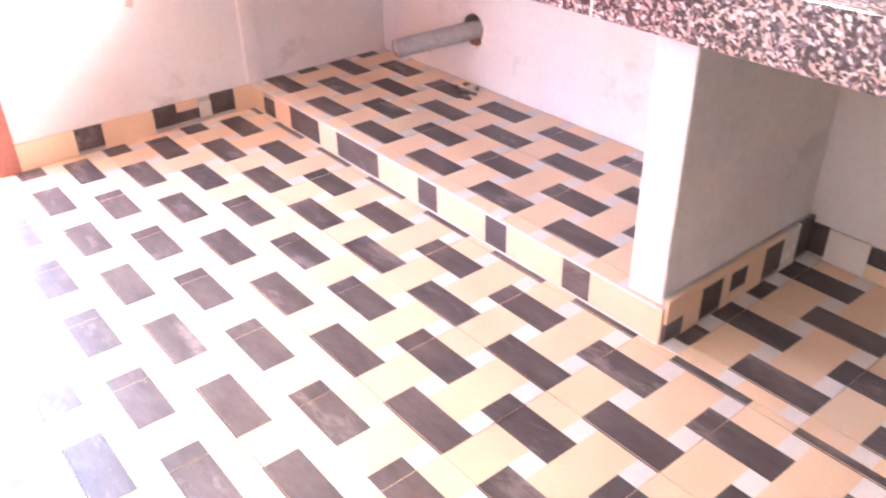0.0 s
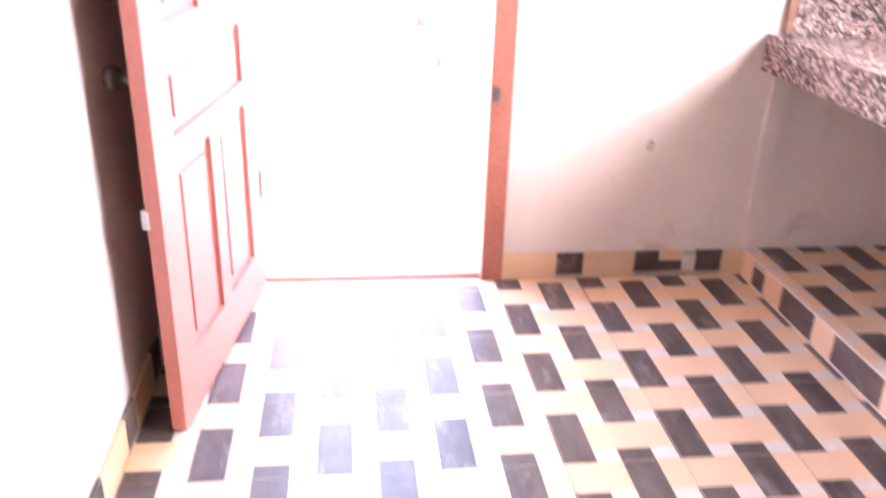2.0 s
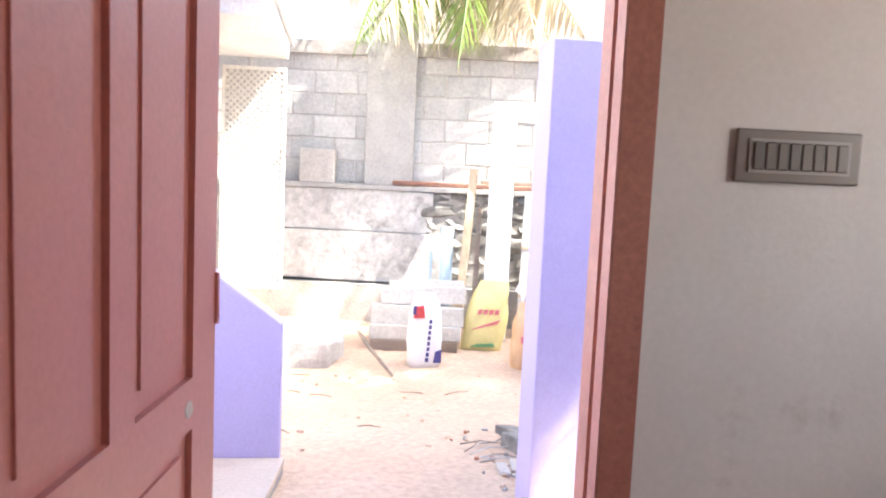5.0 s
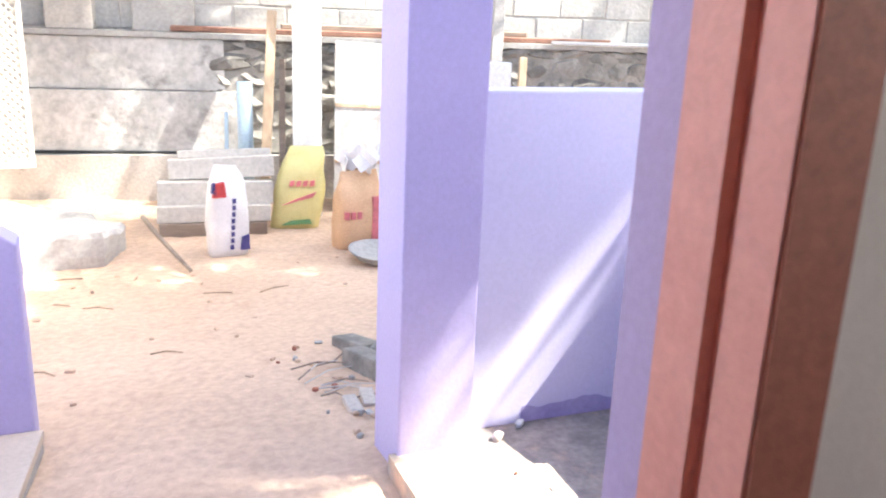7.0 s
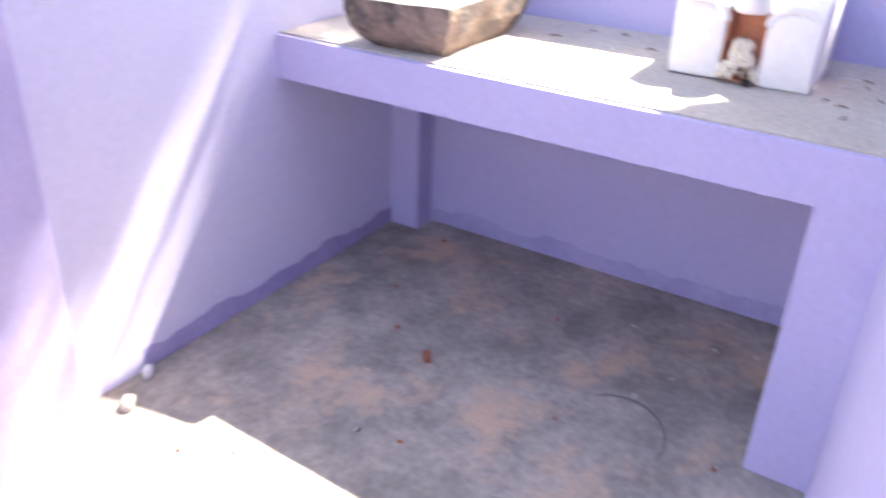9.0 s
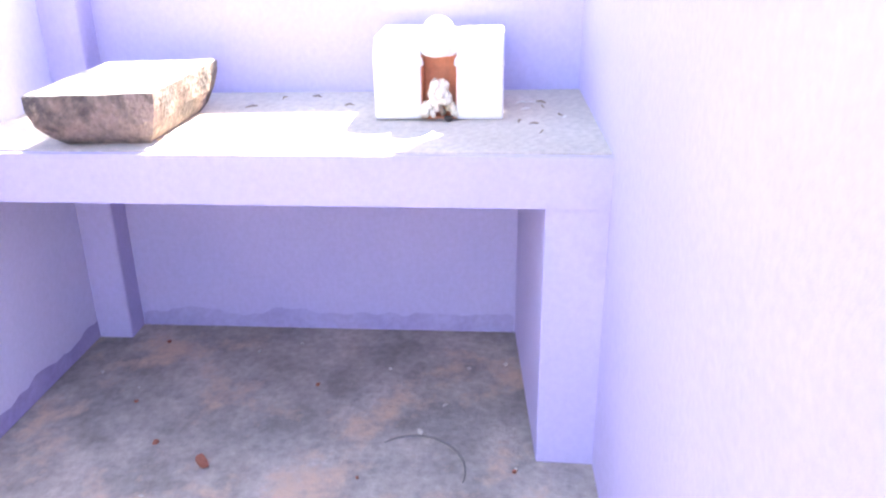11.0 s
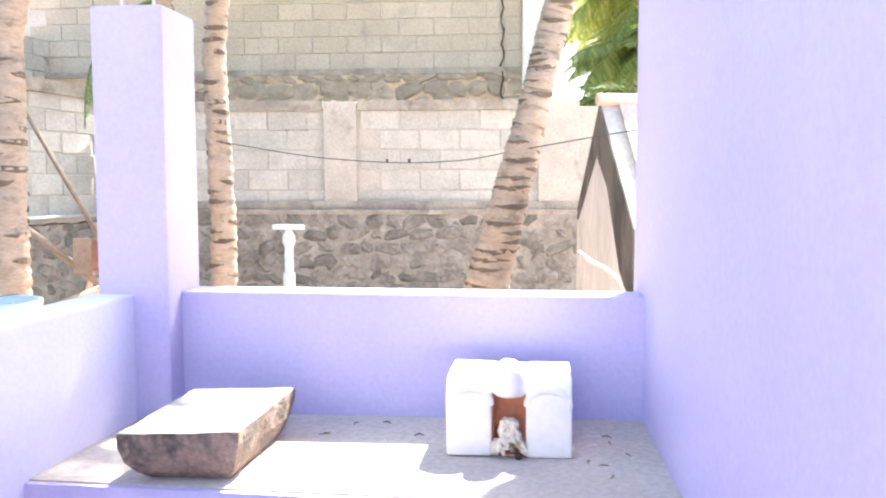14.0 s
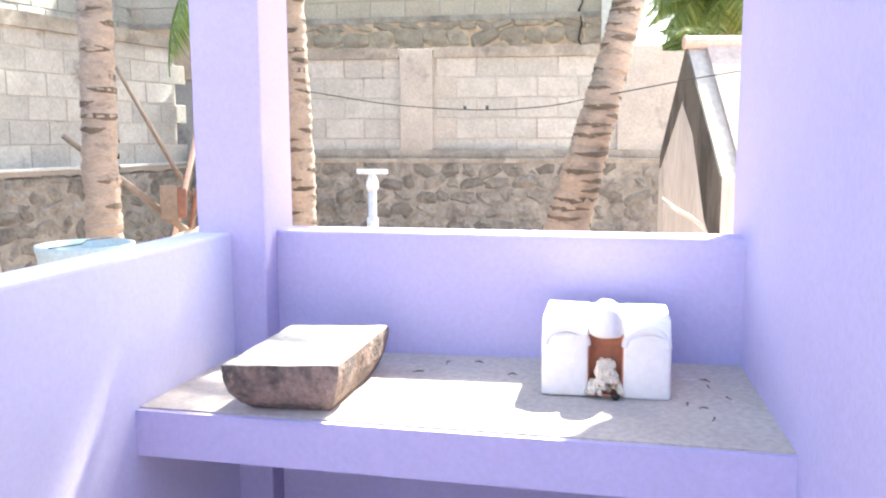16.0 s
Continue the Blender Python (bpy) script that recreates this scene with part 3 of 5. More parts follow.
# ---- switches ----
def switch_plate(x0, x1, z0, z1, count, label):
    plate = base("switch_plate" if count > 2 else "socket_plate", label, "switch" if count > 2 else "socket", ((x0 + x1) / 2, 0, (z0 + z1) / 2))
    w, h = (x1 - x0) / 2, (z1 - z0) / 2
    part("plate", worn(boxes((-w, w, -0.012, -0.001, -h, h)), 0.004), M_SWITCH, plate)
    iw, ih = w - 0.03, h - 0.024
    part("bezel", boxes((-iw - 0.006, iw + 0.006, -0.016, -0.0125, -ih - 0.006, ih + 0.006)), M_SWITCH_PALE, plate)
    step = 2 * iw / count
    for i in range(count):
        part("rocker", worn(boxes((-iw + i * step + 0.001, -iw + (i + 1) * step - 0.001, -0.021, -0.0165, -ih, ih)), 0.002, 1), M_SWITCH_DARK if i < count - 2 else M_SWITCH, plate)
    return plate


switch_plate(0.166, 0.420, 1.297, 1.397, 8, "grey-brown plastic switch plate with a row of dark rockers")
socket = switch_plate(0.705, 0.82, 1.295, 1.395, 2, "small square grey-brown socket plate with a plug in it")
part("plug", worn(boxes((-0.02, 0.03, -0.055, -0.0215, -0.018, 0.012)), 0.004), M_CABLE, socket, "black plug")
cable = bpy.data.curves.new("cable", "CURVE")
cable.dimensions, cable.bevel_depth = "3D", 0.0035
line = cable.splines.new("BEZIER")
stops = [(0.78, -0.055, 1.34), (0.85, -0.06, 1.26), (0.93, -0.055, 1.15), (1.02, -0.09, 0.98), (1.10, -0.2, 0.829)]
line.bezier_points.add(len(stops) - 1)
for point, co in zip(line.bezier_points, stops):
    point.co, point.handle_left_type, point.handle_right_type = co, "AUTO", "AUTO"
cable.materials.append(M_CABLE)
tagged(new("power_cable", cable), "thin black power cable hanging from the socket", "cable")

# ---- porch ----
def shear_slab(bm):
    """The slab was cast askew: its front edge runs outwards and falls a little towards the front parapet."""
    for v in bm.verts:
        run = v.co.y - WALL_OUT
        if v.co.x < 1.5:
            v.co.x += 0.040 * run
        v.co.z -= 0.013 * run
    return bm


structure("porch_floor", prism([(0.235, WALL_OUT + 0.004), (WALL_B + 0.02, WALL_OUT + 0.004), (WALL_B + 0.02, 1.80), (0.42, 1.80), (0.42, 1.70), (0.235, 1.70)], -0.5, PORCH_Z, "z"), M_CEMENT, "worn grey cement porch floor with sandy stains", "floor")
# front parapet: brightness from the open sky is in its colour
structure("wall_porch_front", worn(prism([(0.49, 1.767), (2.0, 1.728), (2.0, 1.855), (0.49, 1.892)], -0.5, PARAPET, "z"), 0.008), M_LILAC_SKYLIT, "low lilac parapet wall of the porch, sky light put into its colour")
structure("wall_porch_end", worn(boxes((WALL_B, WALL_B + 0.13, WALL_OUT + 0.008, WALL_A - 0.03, -0.5, PARAPET)), 0.008), M_LILAC, "low lilac parapet wall behind the wash slab")
structure("pillar_front", worn(boxes((0.258, 0.503, 1.68, 1.915, -0.55, 1.80)), 0.008), M_LILAC, "square lilac porch pillar", "pillar")
structure("pillar_corner", worn(boxes((1.752, 1.97, 1.630, 1.84, -0.5, 1.86)), 0.008), M_LILAC, "square lilac corner pillar", "pillar")

wash = base("wash_slab", "cement-topped wash slab with a lilac beam and leg", "counter", kind="structure")
part("slab_top", shear_slab(boxes((SLAB_X + 0.004, WALL_B + 0.01, WALL_OUT + 0.009, WALL_A + 0.01, SLAB_Z - 0.07, SLAB_Z))), M_SLAB_TOP, wash, "dusty grey cement top")
part("beam", shear_slab(boxes((SLAB_X - 0.014, SLAB_X + 0.002, WALL_OUT + 0.009, WALL_A + 0.01, SLAB_Z - 0.115, SLAB_Z - 0.004), (SLAB_X + 0.002, SLAB_X + 0.1, WALL_OUT + 0.009, WALL_A + 0.01, SLAB_Z - 0.115, SLAB_Z - 0.072))), M_LILAC, wash)
leg_bm = prism([(SLAB_X - 0.008, WALL_OUT + 0.009), (SLAB_X - 0.002, 0.415), (WALL_B + 0.004, 0.455), (WALL_B + 0.004, WALL_OUT + 0.009)], PORCH_Z, SLAB_Z - 0.074, "z")
part("leg", worn(leg_bm, 0.004), M_LILAC, wash)


def stone_trough():
    """A hewn stone with a boat-shaped underside and a flat top."""
    top = [(1.225, 1.512), (1.272, 1.248), (1.685, 1.243), (1.625, 1.508)]
    bottom = [(1.30, 1.47), (1.305, 1.285), (1.60, 1.275), (1.585, 1.47)]
    levels = [(0.0, 0.0), (0.18, 0.42), (0.45, 0.80), (0.75, 0.97), (1.0, 1.0)]
    bm = bmesh.new()
    rings = []
    n = 9
    for h, out in levels:
        ring = []
        for i in range(4):
            for k in range(n):
                f = k / n
                t = Vector(top[i]).lerp(Vector(top[(i + 1) % 4]), f)
                b = Vector(bottom[i]).lerp(Vector(bottom[(i + 1) % 4]), f)
                p = b.lerp(t, out)
                ring.append(bm.verts.new((p.x, p.y, SLAB_Z - 0.0155 + h * 0.120)))
        rings.append(ring)
    count = len(rings[0])
    for one, two in zip(rings, rings[1:]):
        for k in range(count):
            bm.faces.new((one[k], one[(k + 1) % count], two[(k + 1) % count], two[k]))
    bm.faces.new(list(reversed(rings[0])))
    for v in bm.verts:
        if v.co.z > SLAB_Z + 0.01:
            calm = 0.35 if v.co.z > SLAB_Z + 0.095 else 1.0
            v.co += (noise.noise_vector(v.co * 14) * 0.009 + noise.noise_vector(v.co * 45) * 0.004) * calm
    bmesh.ops.recalc_face_normals(bm, faces=bm.faces)
    lid = bmesh.new()
    loop = [lid.verts.new(v.co + Vector((0, 0, 0.0005))) for v in rings[-1]]
    inner = [lid.verts.new(v.co.lerp(Vector((1.455, 1.38, v.co.z)), 0.06) + Vector((0, 0, 0.006))) for v in rings[-1]]
    for k in range(count):
        lid.faces.new((loop[k], loop[(k + 1) % count], inner[(k + 1) % count], inner[k]))
    middle = [lid.verts.new(v.co.lerp(Vector((1.455, 1.38, v.co.z)), 0.5) + Vector((0, 0, -0.004)) + noise.noise_vector(v.co * 9) * 0.004) for v in inner]
    for k in range(count):
        lid.faces.new((inner[k], inner[(k + 1) % count], middle[(k + 1) % count], middle[k]))
    lid.faces.new(middle)
    bmesh.ops.recalc_face_normals(lid, faces=lid.faces)
    return bm, lid


trough_body, trough_top = stone_trough()
trough = base("stone_slab", "brown hewn stone with a dusty flat top lying on the wash slab", "stone")
part("stone_body", trough_body, M_STONE_TROUGH, trough)
part("flat_top", trough_top, M_TROUGH_TOP, trough, "dusty grey flat top")


def shrine():
    s = base("shrine", "small whitewashed shrine with orange niche on the wash slab", "shrine", (1.495, 0.656, SLAB_Z - 0.004))
    w, deep, low, high = 0.152, 0.245, 0.150, 0.186
    nw, nh = 0.042, 0.148
    # side blocks with a chamfered front edge, and the lintel over the niche
    for a, b in ((-w, -nw), (nw, w)):
        bm = prism([(0, 0), (deep, 0), (deep, high), (0.045, high), (0, low)], a, b, "y")
        part("side_block", rough_up(worn(bm, 0.006), 0.003, 14), M_SHRINE, s, smooth=True)
    part("roof_block", worn(prism([(0.028, nh), (deep, nh), (deep, high - 0.002), (0.045, high - 0.002), (0.028, nh + 0.024)], -nw - 0.001, nw + 0.001, "y"), 0.003), M_SHRINE, s)
    part("niche", boxes((0.075, 0.085, -nw, nw, 0.0, nh), (0.012, 0.075, -nw, -nw + 0.003, 0.0, nh), (0.012, 0.075, nw - 0.003, nw, 0.0, nh), (0.012, 0.075, -nw, nw, 0.0, 0.004)), M_NICHE, s, "orange painted niche")
    dome = lathe([(0.036, 0.0), (0.0415, 0.008), (0.042, 0.034), (0.0385, 0.056), (0.029, 0.074), (0.015, 0.085), (0.002, 0.088)], 22, (0.022, 0.0, nh + 0.001))
    part("dome", rough_up(dome, 0.0025, 28), M_SHRINE, s, "whitewashed dome", True)
    for side in (-1, 1):
        arc = [(0.007, side * 0.094 + math.cos(math.pi * k / 18) * 0.049, 0.126 + math.sin(math.pi * k / 18) * 0.042) for k in range(19)]
        part("arched_crest", rough_up(tube(arc, [0.010] * 19, 10), 0.0015, 30), M_SHRINE, s, "moulded arch ornament", True)
    random.seed(11)
    heap = bmesh.new()
    for k in range(90):
        h = random.random()
        r = 0.040 * (1 - h * 0.75)
        a = random.uniform(0, 6.28)
        ball = bmesh.ops.create_icosphere(heap, subdivisions=1, radius=random.uniform(0.007, 0.013))["verts"]
        bmesh.ops.transform(heap, matrix=pose(0.006 + r * 0.6 * math.cos(a), r * math.sin(a), 0.012 + h * 0.078, random.uniform(0, 90), random.uniform(0, 90), 0) @ Matrix.Diagonal((1, 1.2, 0.7, 1)), verts=ball)
    part("offering", heap, M_FLOWER, s, "heap of dried cream flowers")
    part("lamp_hollow", lathe([(0.004, 0), (0.010, 0.004), (0.011, 0.012), (0.006, 0.012)], 10, (-0.012, -0.024, 0.0)), M_DARK, s, "tiny dark oil lamp", True)
    return s


shrine()

for rx, ry, rh in ((1.885, 1.715, 0.17), (1.80, 1.77, 0.11)):
    thing("reinforcing_bar", tube([(rx, ry, 1.84), (rx + 0.004, ry, 1.84 + rh * 0.6), (rx - 0.003, ry + 0.004, 1.865 + rh)], [0.005] * 3, 8), M_WHITE_PAINT, "thin paint-splashed bar sticking out of the pillar top", "steel bar", group="bars in the pillar top", smooth=True)

# ---- yard ----
def ground_height(x, y):
    t = min(1.0, max(0.0, (y - 1.7) / 3.2))
    z = -0.135 - 0.225 * t * t * (3 - 2 * t)
    if x > 2.2:
        z = min(z, -0.135 - 0.225 * min(1.0, (x - 2.2) / 2))
    bumps = noise.noise(Vector((x * 0.9, y * 0.9, 0.3))) * 0.025 + noise.noise(Vector((x * 4.5, y * 4.5, 1.7))) * 0.015 + noise.noise(Vector((x * 9, y * 9, 4.1))) * 0.010
    return z + bumps


ground = bmesh.new()
xs = [-400, -60, -14, -8, -5, -4] + [-3.4 + 0.07 * i for i in range(120)] + [5.3 + 0.3 * i for i in range(20)] + [14, 60, 400]
ys = [-400, -60, -14, -6, -1.5] + [WALL_OUT - 0.2 + 0.07 * i for i in range(112)] + [8.5, 12, 60, 400]
grid = [[ground.verts.new((x, y, ground_height(x, y) if abs(x) < 13 and -1.6 < y < 13 else -0.36)) for y in ys] for x in xs]
for i in range(len(xs) - 1):
    for j in range(len(ys) - 1):
        inside = xs[i] > -1.3 and xs[i + 1] < 1.75 and ys[j] > -7 and ys[j + 1] < 0.25
        if not inside:
            ground.faces.new((grid[i][j], grid[i + 1][j], grid[i + 1][j + 1], grid[i][j + 1]))
for row in grid:
    for v in row:
        if v.co.y < 0.25 and -3.3 < v.co.x < 2.1:
            v.co.z = -0.5
structure("ground", ground, M_SAND, "trodden reddish sand of the yard", "ground", True)

# stairs
stairs = base("outdoor_stairs", "cement stairs with a sloping lilac parapet", "stairs", kind="structure")
for i in range(6):
    x1 = -0.752 if i == 0 else -1.146 - 0.25 * (i - 1)
    z1 = -0.075 + 0.145 * i if i < 2 else 0.07 + 0.17 * (i - 1)
    part("tread", worn(prism([(x1, 2.238), (x1 - (0.09 if i == 0 else 0), 1.45), (-3.0, 1.45), (-3.0, 2.238)], z1 - 0.035, z1, "z"), 0.006), M_TREAD, stairs, "beige cement tread")
    part("riser", prism([(x1 - 0.006, 2.236), (x1 - (0.096 if i == 0 else 0.006), 1.456), (-3.0, 1.456), (-3.0, 2.236)], (z1 - 0.45 if i == 0 else z1 - 0.22), z1 - 0.036, "z"), M_CONCRETE if i == 0 else M_LILAC, stairs)
par = prism([(-0.775, -0.5), (-0.775, 0.545), (-3.0, 2.21), (-3.0, -0.5)], 2.24, 2.36, "y")
part("parapet", worn(par, 0.01), M_LILAC, stairs, "sloping lilac parapet")


# boundary walls: pieces in a frame whose x runs along the wall
def block_course(owner, x0, x1, z0, z1, depth, rng, size=(0.45, 0.225), mat_=None):
    """Staggered blocks, each an object of its own on shared meshes."""
    shapes = []
    for k in range(5):
        bm = boxes((-size[0] / 2 + 0.008, size[0] / 2 - 0.008, -0.02, 0.03, -size[1] / 2 + 0.007, size[1] / 2 - 0.007))
        for v in bm.verts:
            v.co += noise.noise_vector(v.co * 9 + Vector((k * 3.1, 0, 0))) * 0.008
        shapes.append(to_mesh("block", worn(bm, 0.006, 1), mat_ or M_BLOCK))
    row = 0
    z = z0
    while z + size[1] * 0.6 < z1:
        x = x0 + (size[0] / 2 if row % 2 else 0)
        while x < x1 - 0.1:
            ob = new("block", rng.choice(shapes))
            ob.parent = owner
            ob.matrix_basis = pose(x + size[0] / 2, depth + 0.016 + rng.uniform(-0.004, 0.004), z + size[1] / 2, rng.uniform(-0.6, 0.6), rng.uniform(-0.8, 0.8), 0)
            x += size[0]
        z += size[1]
        row += 1


def rubble(owner, x0, x1, z0, z1, depth, rng, size=0.225, mat_=None):
    """Irregular flattish stones set in mortar."""
    shapes = []
    for k in range(9):
        bm = bmesh.new()
        bmesh.ops.create_icosphere(bm, subdivisions=2, radius=0.5)
        for v in bm.verts:
            v.co += noise.noise_vector(v.co * 2.2 + Vector((k * 5.3, k, 0))) * 0.34
            m = max(abs(v.co.x), abs(v.co.z))
            if m > 0.40:
                v.co.x *= 0.40 / m
                v.co.z *= 0.40 / m
        shapes.append(to_mesh("stone", bm, mat_ or M_RUBBLE))
    z = z0
    while z < z1 - 0.06:
        h = size * rng.uniform(0.62, 0.9)
        x = x0
        while x < x1:
            w = size * rng.uniform(0.7, 1.5)
            ob = new("stone", rng.choice(shapes))
            ob.parent = owner
            hh = min(h * rng.uniform(0.9, 1.2), (z1 - z) * 1.15)
            ob.matrix_basis = pose(x + w / 2, depth, z + hh / 2 + rng.uniform(-0.02, 0.02), 0, rng.uniform(-20, 20), 0) @ Matrix.Diagonal((w * 1.36, 0.11, hh * 1.34, 1))
            x += w
        z += h


def wall_frame(a, b):
    a, b = Vector(a), Vector(b)
    d = b - a
    return (a.x, a.y, 0), math.degrees(math.atan2(d.y, d.x)), d.length


# wall facing the door: x runs from west to east, the yard side is -y
at, turn, length = wall_frame((-3.2, 7.45), (8.35, 5.45))
wall_y = base("boundary_wall_north", "weathered yard wall of rubble plinth and concrete blocks", "wall", at, turn, kind="structure")
core = boxes((0, length, 0.06, 0.35, -0.8, 1.02), (0, length, 0.17, 0.36, 1.02, 2.34))
part("wall_core", core, M_MORTAR, wall_y)
part("footing", rough_up(boxes((0, 4.9, -0.10, 0.09, -0.8, 0.03)), 0.02, 1.5), M_MORTAR, wall_y, "sandy plastered footing")
part("mortar_bed", rough_up(boxes((3.7, length, 0.026, 0.058, -0.45, 0.96)), 0.008, 5), M_RUBBLE_JOINT, wall_y)
part("upper_band", rough_up(boxes((0, 3.72, 0.012, 0.07, 0.56, 0.975)), 0.012, 3), M_RENDERED, wall_y, "rough grey plaster with bare patches")
part("plaster_band", rough_up(boxes((0, 3.9, -0.02, 0.07, 0.05, 0.55)), 0.012, 2), M_RENDERED, wall_y, "rough grey plaster band")
part("ledge", rough_up(boxes((0, length, -0.015, 0.2, 0.985, 1.03)), 0.006, 3), M_CONCRETE, wall_y, "pale cement ledge")
part("conduit", rod((0.5, -0.03, 0.055), (4.7, -0.03, 0.03), 0.012), M_CABLE, wall_y, "black hose along the footing")
# wall seen over the end parapet: x runs from north to south, the yard side is -y
at2, turn2, length2 = wall_frame((8.35, 5.45), (8.75, -0.2))
wall_x = base("boundary_wall_east", "yard wall of dark rubble with pale concrete blocks above", "wall", at2, turn2, kind="structure")
part("wall_core", boxes((0, length2, 0.06, 0.35, -0.8, 1.05), (0, length2, 0.17, 0.36, 1.05, 2.24)), M_MORTAR, wall_x)
part("mortar_bed", rough_up(boxes((0, length2, 0.026, 0.058, -0.45, 1.04)), 0.008, 5), M_RUBBLE_JOINT, wall_x)
part("ledge", rough_up(boxes((0, length2, 0.0, 0.2, 1.045, 1.10), (0, length2, 0.085, 0.17, 1.10, 1.19)), 0.010, 3), M_SOOTY_LEDGE, wall_x, "black-stained plaster ledge")
for x0, x1 in ((2.45, 2.82), (4.85, 5.3)):
    part("pilaster", rough_up(worn(boxes((x0, x1, 0.10, 0.2, 1.07, 2.3)), 0.01), 0.006, 4), M_MORTAR, wall_x, "pinkish plastered pilaster")
part("pilaster", rough_up(worn(boxes((3.0, 3.5, 0.08, 0.2, 1.03, 2.75)), 0.01), 0.006, 4), M_CONCRETE, wall_y, "grey plastered pilaster")

part("wall_top", rough_up(boxes((0, 2.44, 0.11, 0.34, 2.2, 2.31), (2.83, 4.84, 0.11, 0.34, 2.2, 2.31)), 0.014, 4), M_SOOTY_LEDGE, wall_x, "mildewed wall top")
part("wall_top", rough_up(boxes((0, length, 0.11, 0.37, 2.33, 2.47)), 0.014, 4), M_SOOTY_LEDGE, wall_y, "mildewed wall top")
part("ledge_pipe", rod((6.6, -0.035, 1.045), (length - 0.1, -0.035, 1.045), 0.018, 10), M_WHITE_PVC, wall_y, "white plastic pipe along the ledge", True)

# taller walls of the plots behind
at3, turn3, length3 = wall_frame((10.9, 11.5), (11.28, 0.86))
back = base("neighbour_wall", "tall weathered block wall of the plot behind", "wall", at3, turn3, kind="structure")
part("wall_core", boxes((0, length3, 0.1, 0.4, -0.8, 5.2)), M_MORTAR, back)
part("rubble_band", rough_up(boxes((0, length3 - 0.02, 0.0, 0.12, 2.2, 2.98)), 0.03, 2), M_OCHRE, back, "ochre rubble band")
part("band_top", rough_up(boxes((0, length3 - 0.03, -0.02, 0.12, 2.94, 3.02)), 0.02, 3), M_SOOTY_LEDGE, back, "black-stained top of the rubble band")
part("end_pier", worn(boxes((length3, length3 + 0.42, -0.05, 0.4, -0.8, 5.4)), 0.02), M_WHITE_PAINT, back, "pale cracked end pier")
crack_pts = [(length3 - 0.28 + 0.022 * math.sin(i * 1.9) + 0.02 * noise.noise(Vector((i * 0.7, 0.3, 0))), 0.062 if i > 5 else -0.035, 2.45 + 0.1 * i) for i in range(28)]
part("crack", tube(crack_pts, [0.006 + 0.010 * abs(math.sin(i * 1.3)) for i in range(28)], 5), M_DARK, back, "dark crack down the wall")
back_n = base("neighbour_wall", "weathered grey block wall rising behind the yard wall", "wall", (-1.6, 9.6, 0), -8.0, kind="structure")
part("wall_core", boxes((1.2, 13.5, 0.0, 0.3, -0.8, 3.5)), M_MORTAR, back_n)

# white building beside the stairs
house = base("white_building", "white plastered building with a recessed opening", "building")
part("wall", boxes((-6.0, -1.37, 3.7, 4.2, -0.6, 3.4), (-6.0, -1.9, 4.2, 6.6, -0.6, 3.4), (-1.9, -1.72, 6.15, 6.6, -0.6, 3.4)), M_WHITE_PAINT, house)
part("lintel", boxes((-1.9, -0.98, 3.9, 6.3, 2.16, 2.32)), M_WHITE_PAINT, house, "white slab over the opening")
part("roof_parapet", boxes((-6.0, -0.95, 3.6, 6.7, 2.33, 3.5)), M_WHITE_PAINT, house)
lattice = base("lattice_door", "white lattice door leaf standing open", "door", (-1.54, 6.1, 0.08), 1.5)
part("frame", boxes((0, 0.03, -0.015, 0.015, 0, 1.98), (0.53, 0.56, -0.015, 0.015, 0, 1.98), (0.03, 0.53, -0.015, 0.015, 0, 0.03), (0.03, 0.53, -0.015, 0.015, 1.95, 1.98)), M_LATTICE, lattice)
part("backing", boxes((0.03, 0.53, 0.006, 0.012, 0.03, 1.95)), M_DUSTY, lattice)
strips = bmesh.new()
for k in range(-8, 36):
    for s in (-1, 1):
        a = Vector((0.03, 0, 0.03 + k * 0.058 + (0.0 if s > 0 else 0.5)))
        b = a + Vector((0.5, 0, 0.5 * s))
        pts = []
        for f in (0.0, 1.0):
            pts.append(a.lerp(b, f))
        if s > 0:
            lo, hi = max(0.0, (0.03 - a.z) / 0.5), min(1.0, (1.95 - a.z) / 0.5)
        else:
            lo, hi = max(0.0, (a.z - 1.95) / 0.5), min(1.0, (a.z - 0.03) / 0.5)
        if hi - lo > 0.05:
            merge(strips, rod(a.lerp(b, lo), a.lerp(b, hi), 0.009, 4))
part("lattice_strips", strips, M_LATTICE, lattice)

# shed with a stained gable
shed = base("garden_shed", "small shed with a black-stained white gable and weathered roof", "shed", (5.15, -0.03, 0), math.degrees(math.atan2(0.348, 1.70)))
half, wide, eave, eave_far, peak = 0.868, 1.50, 1.06, 1.17, 1.97
part("gable_wall", prism([(0, -0.6), (wide, -0.6), (wide, eave_far), (half, peak), (0, eave)], -0.14, 0.0, "y"), M_GABLE, shed, "grey-streaked whitewashed gable wall")
part("stained_verge", rough_up(prism([(0.0, eave - 0.75), (0.0, eave + 0.01), (half, peak + 0.01), (half + 0.03, peak - 0.40), (0.62, eave + 0.28), (0.46, eave - 0.02), (0.30, eave - 0.30), (0.16, eave - 0.42)], -0.01, 0.004, "y"), 0.012, 9), M_STAINED, shed, "black weathered verge")
part("stained_verge", rough_up(prism([(wide, eave_far - 0.12), (wide, eave_far + 0.01), (half, peak + 0.01), (half + 0.03, peak - 0.36), (wide - 0.24, eave_far + 0.10), (wide - 0.10, eave_far - 0.02)], -0.01, 0.005, "y"), 0.010, 8), M_STAINED, shed, "black weathered verge")
part("corner_streak", rough_up(boxes((wide - 0.13, wide + 0.004, -0.06, 0.006, -0.6, eave_far - 0.10)), 0.006, 7), M_GABLE, shed, "pale raised corner strip")
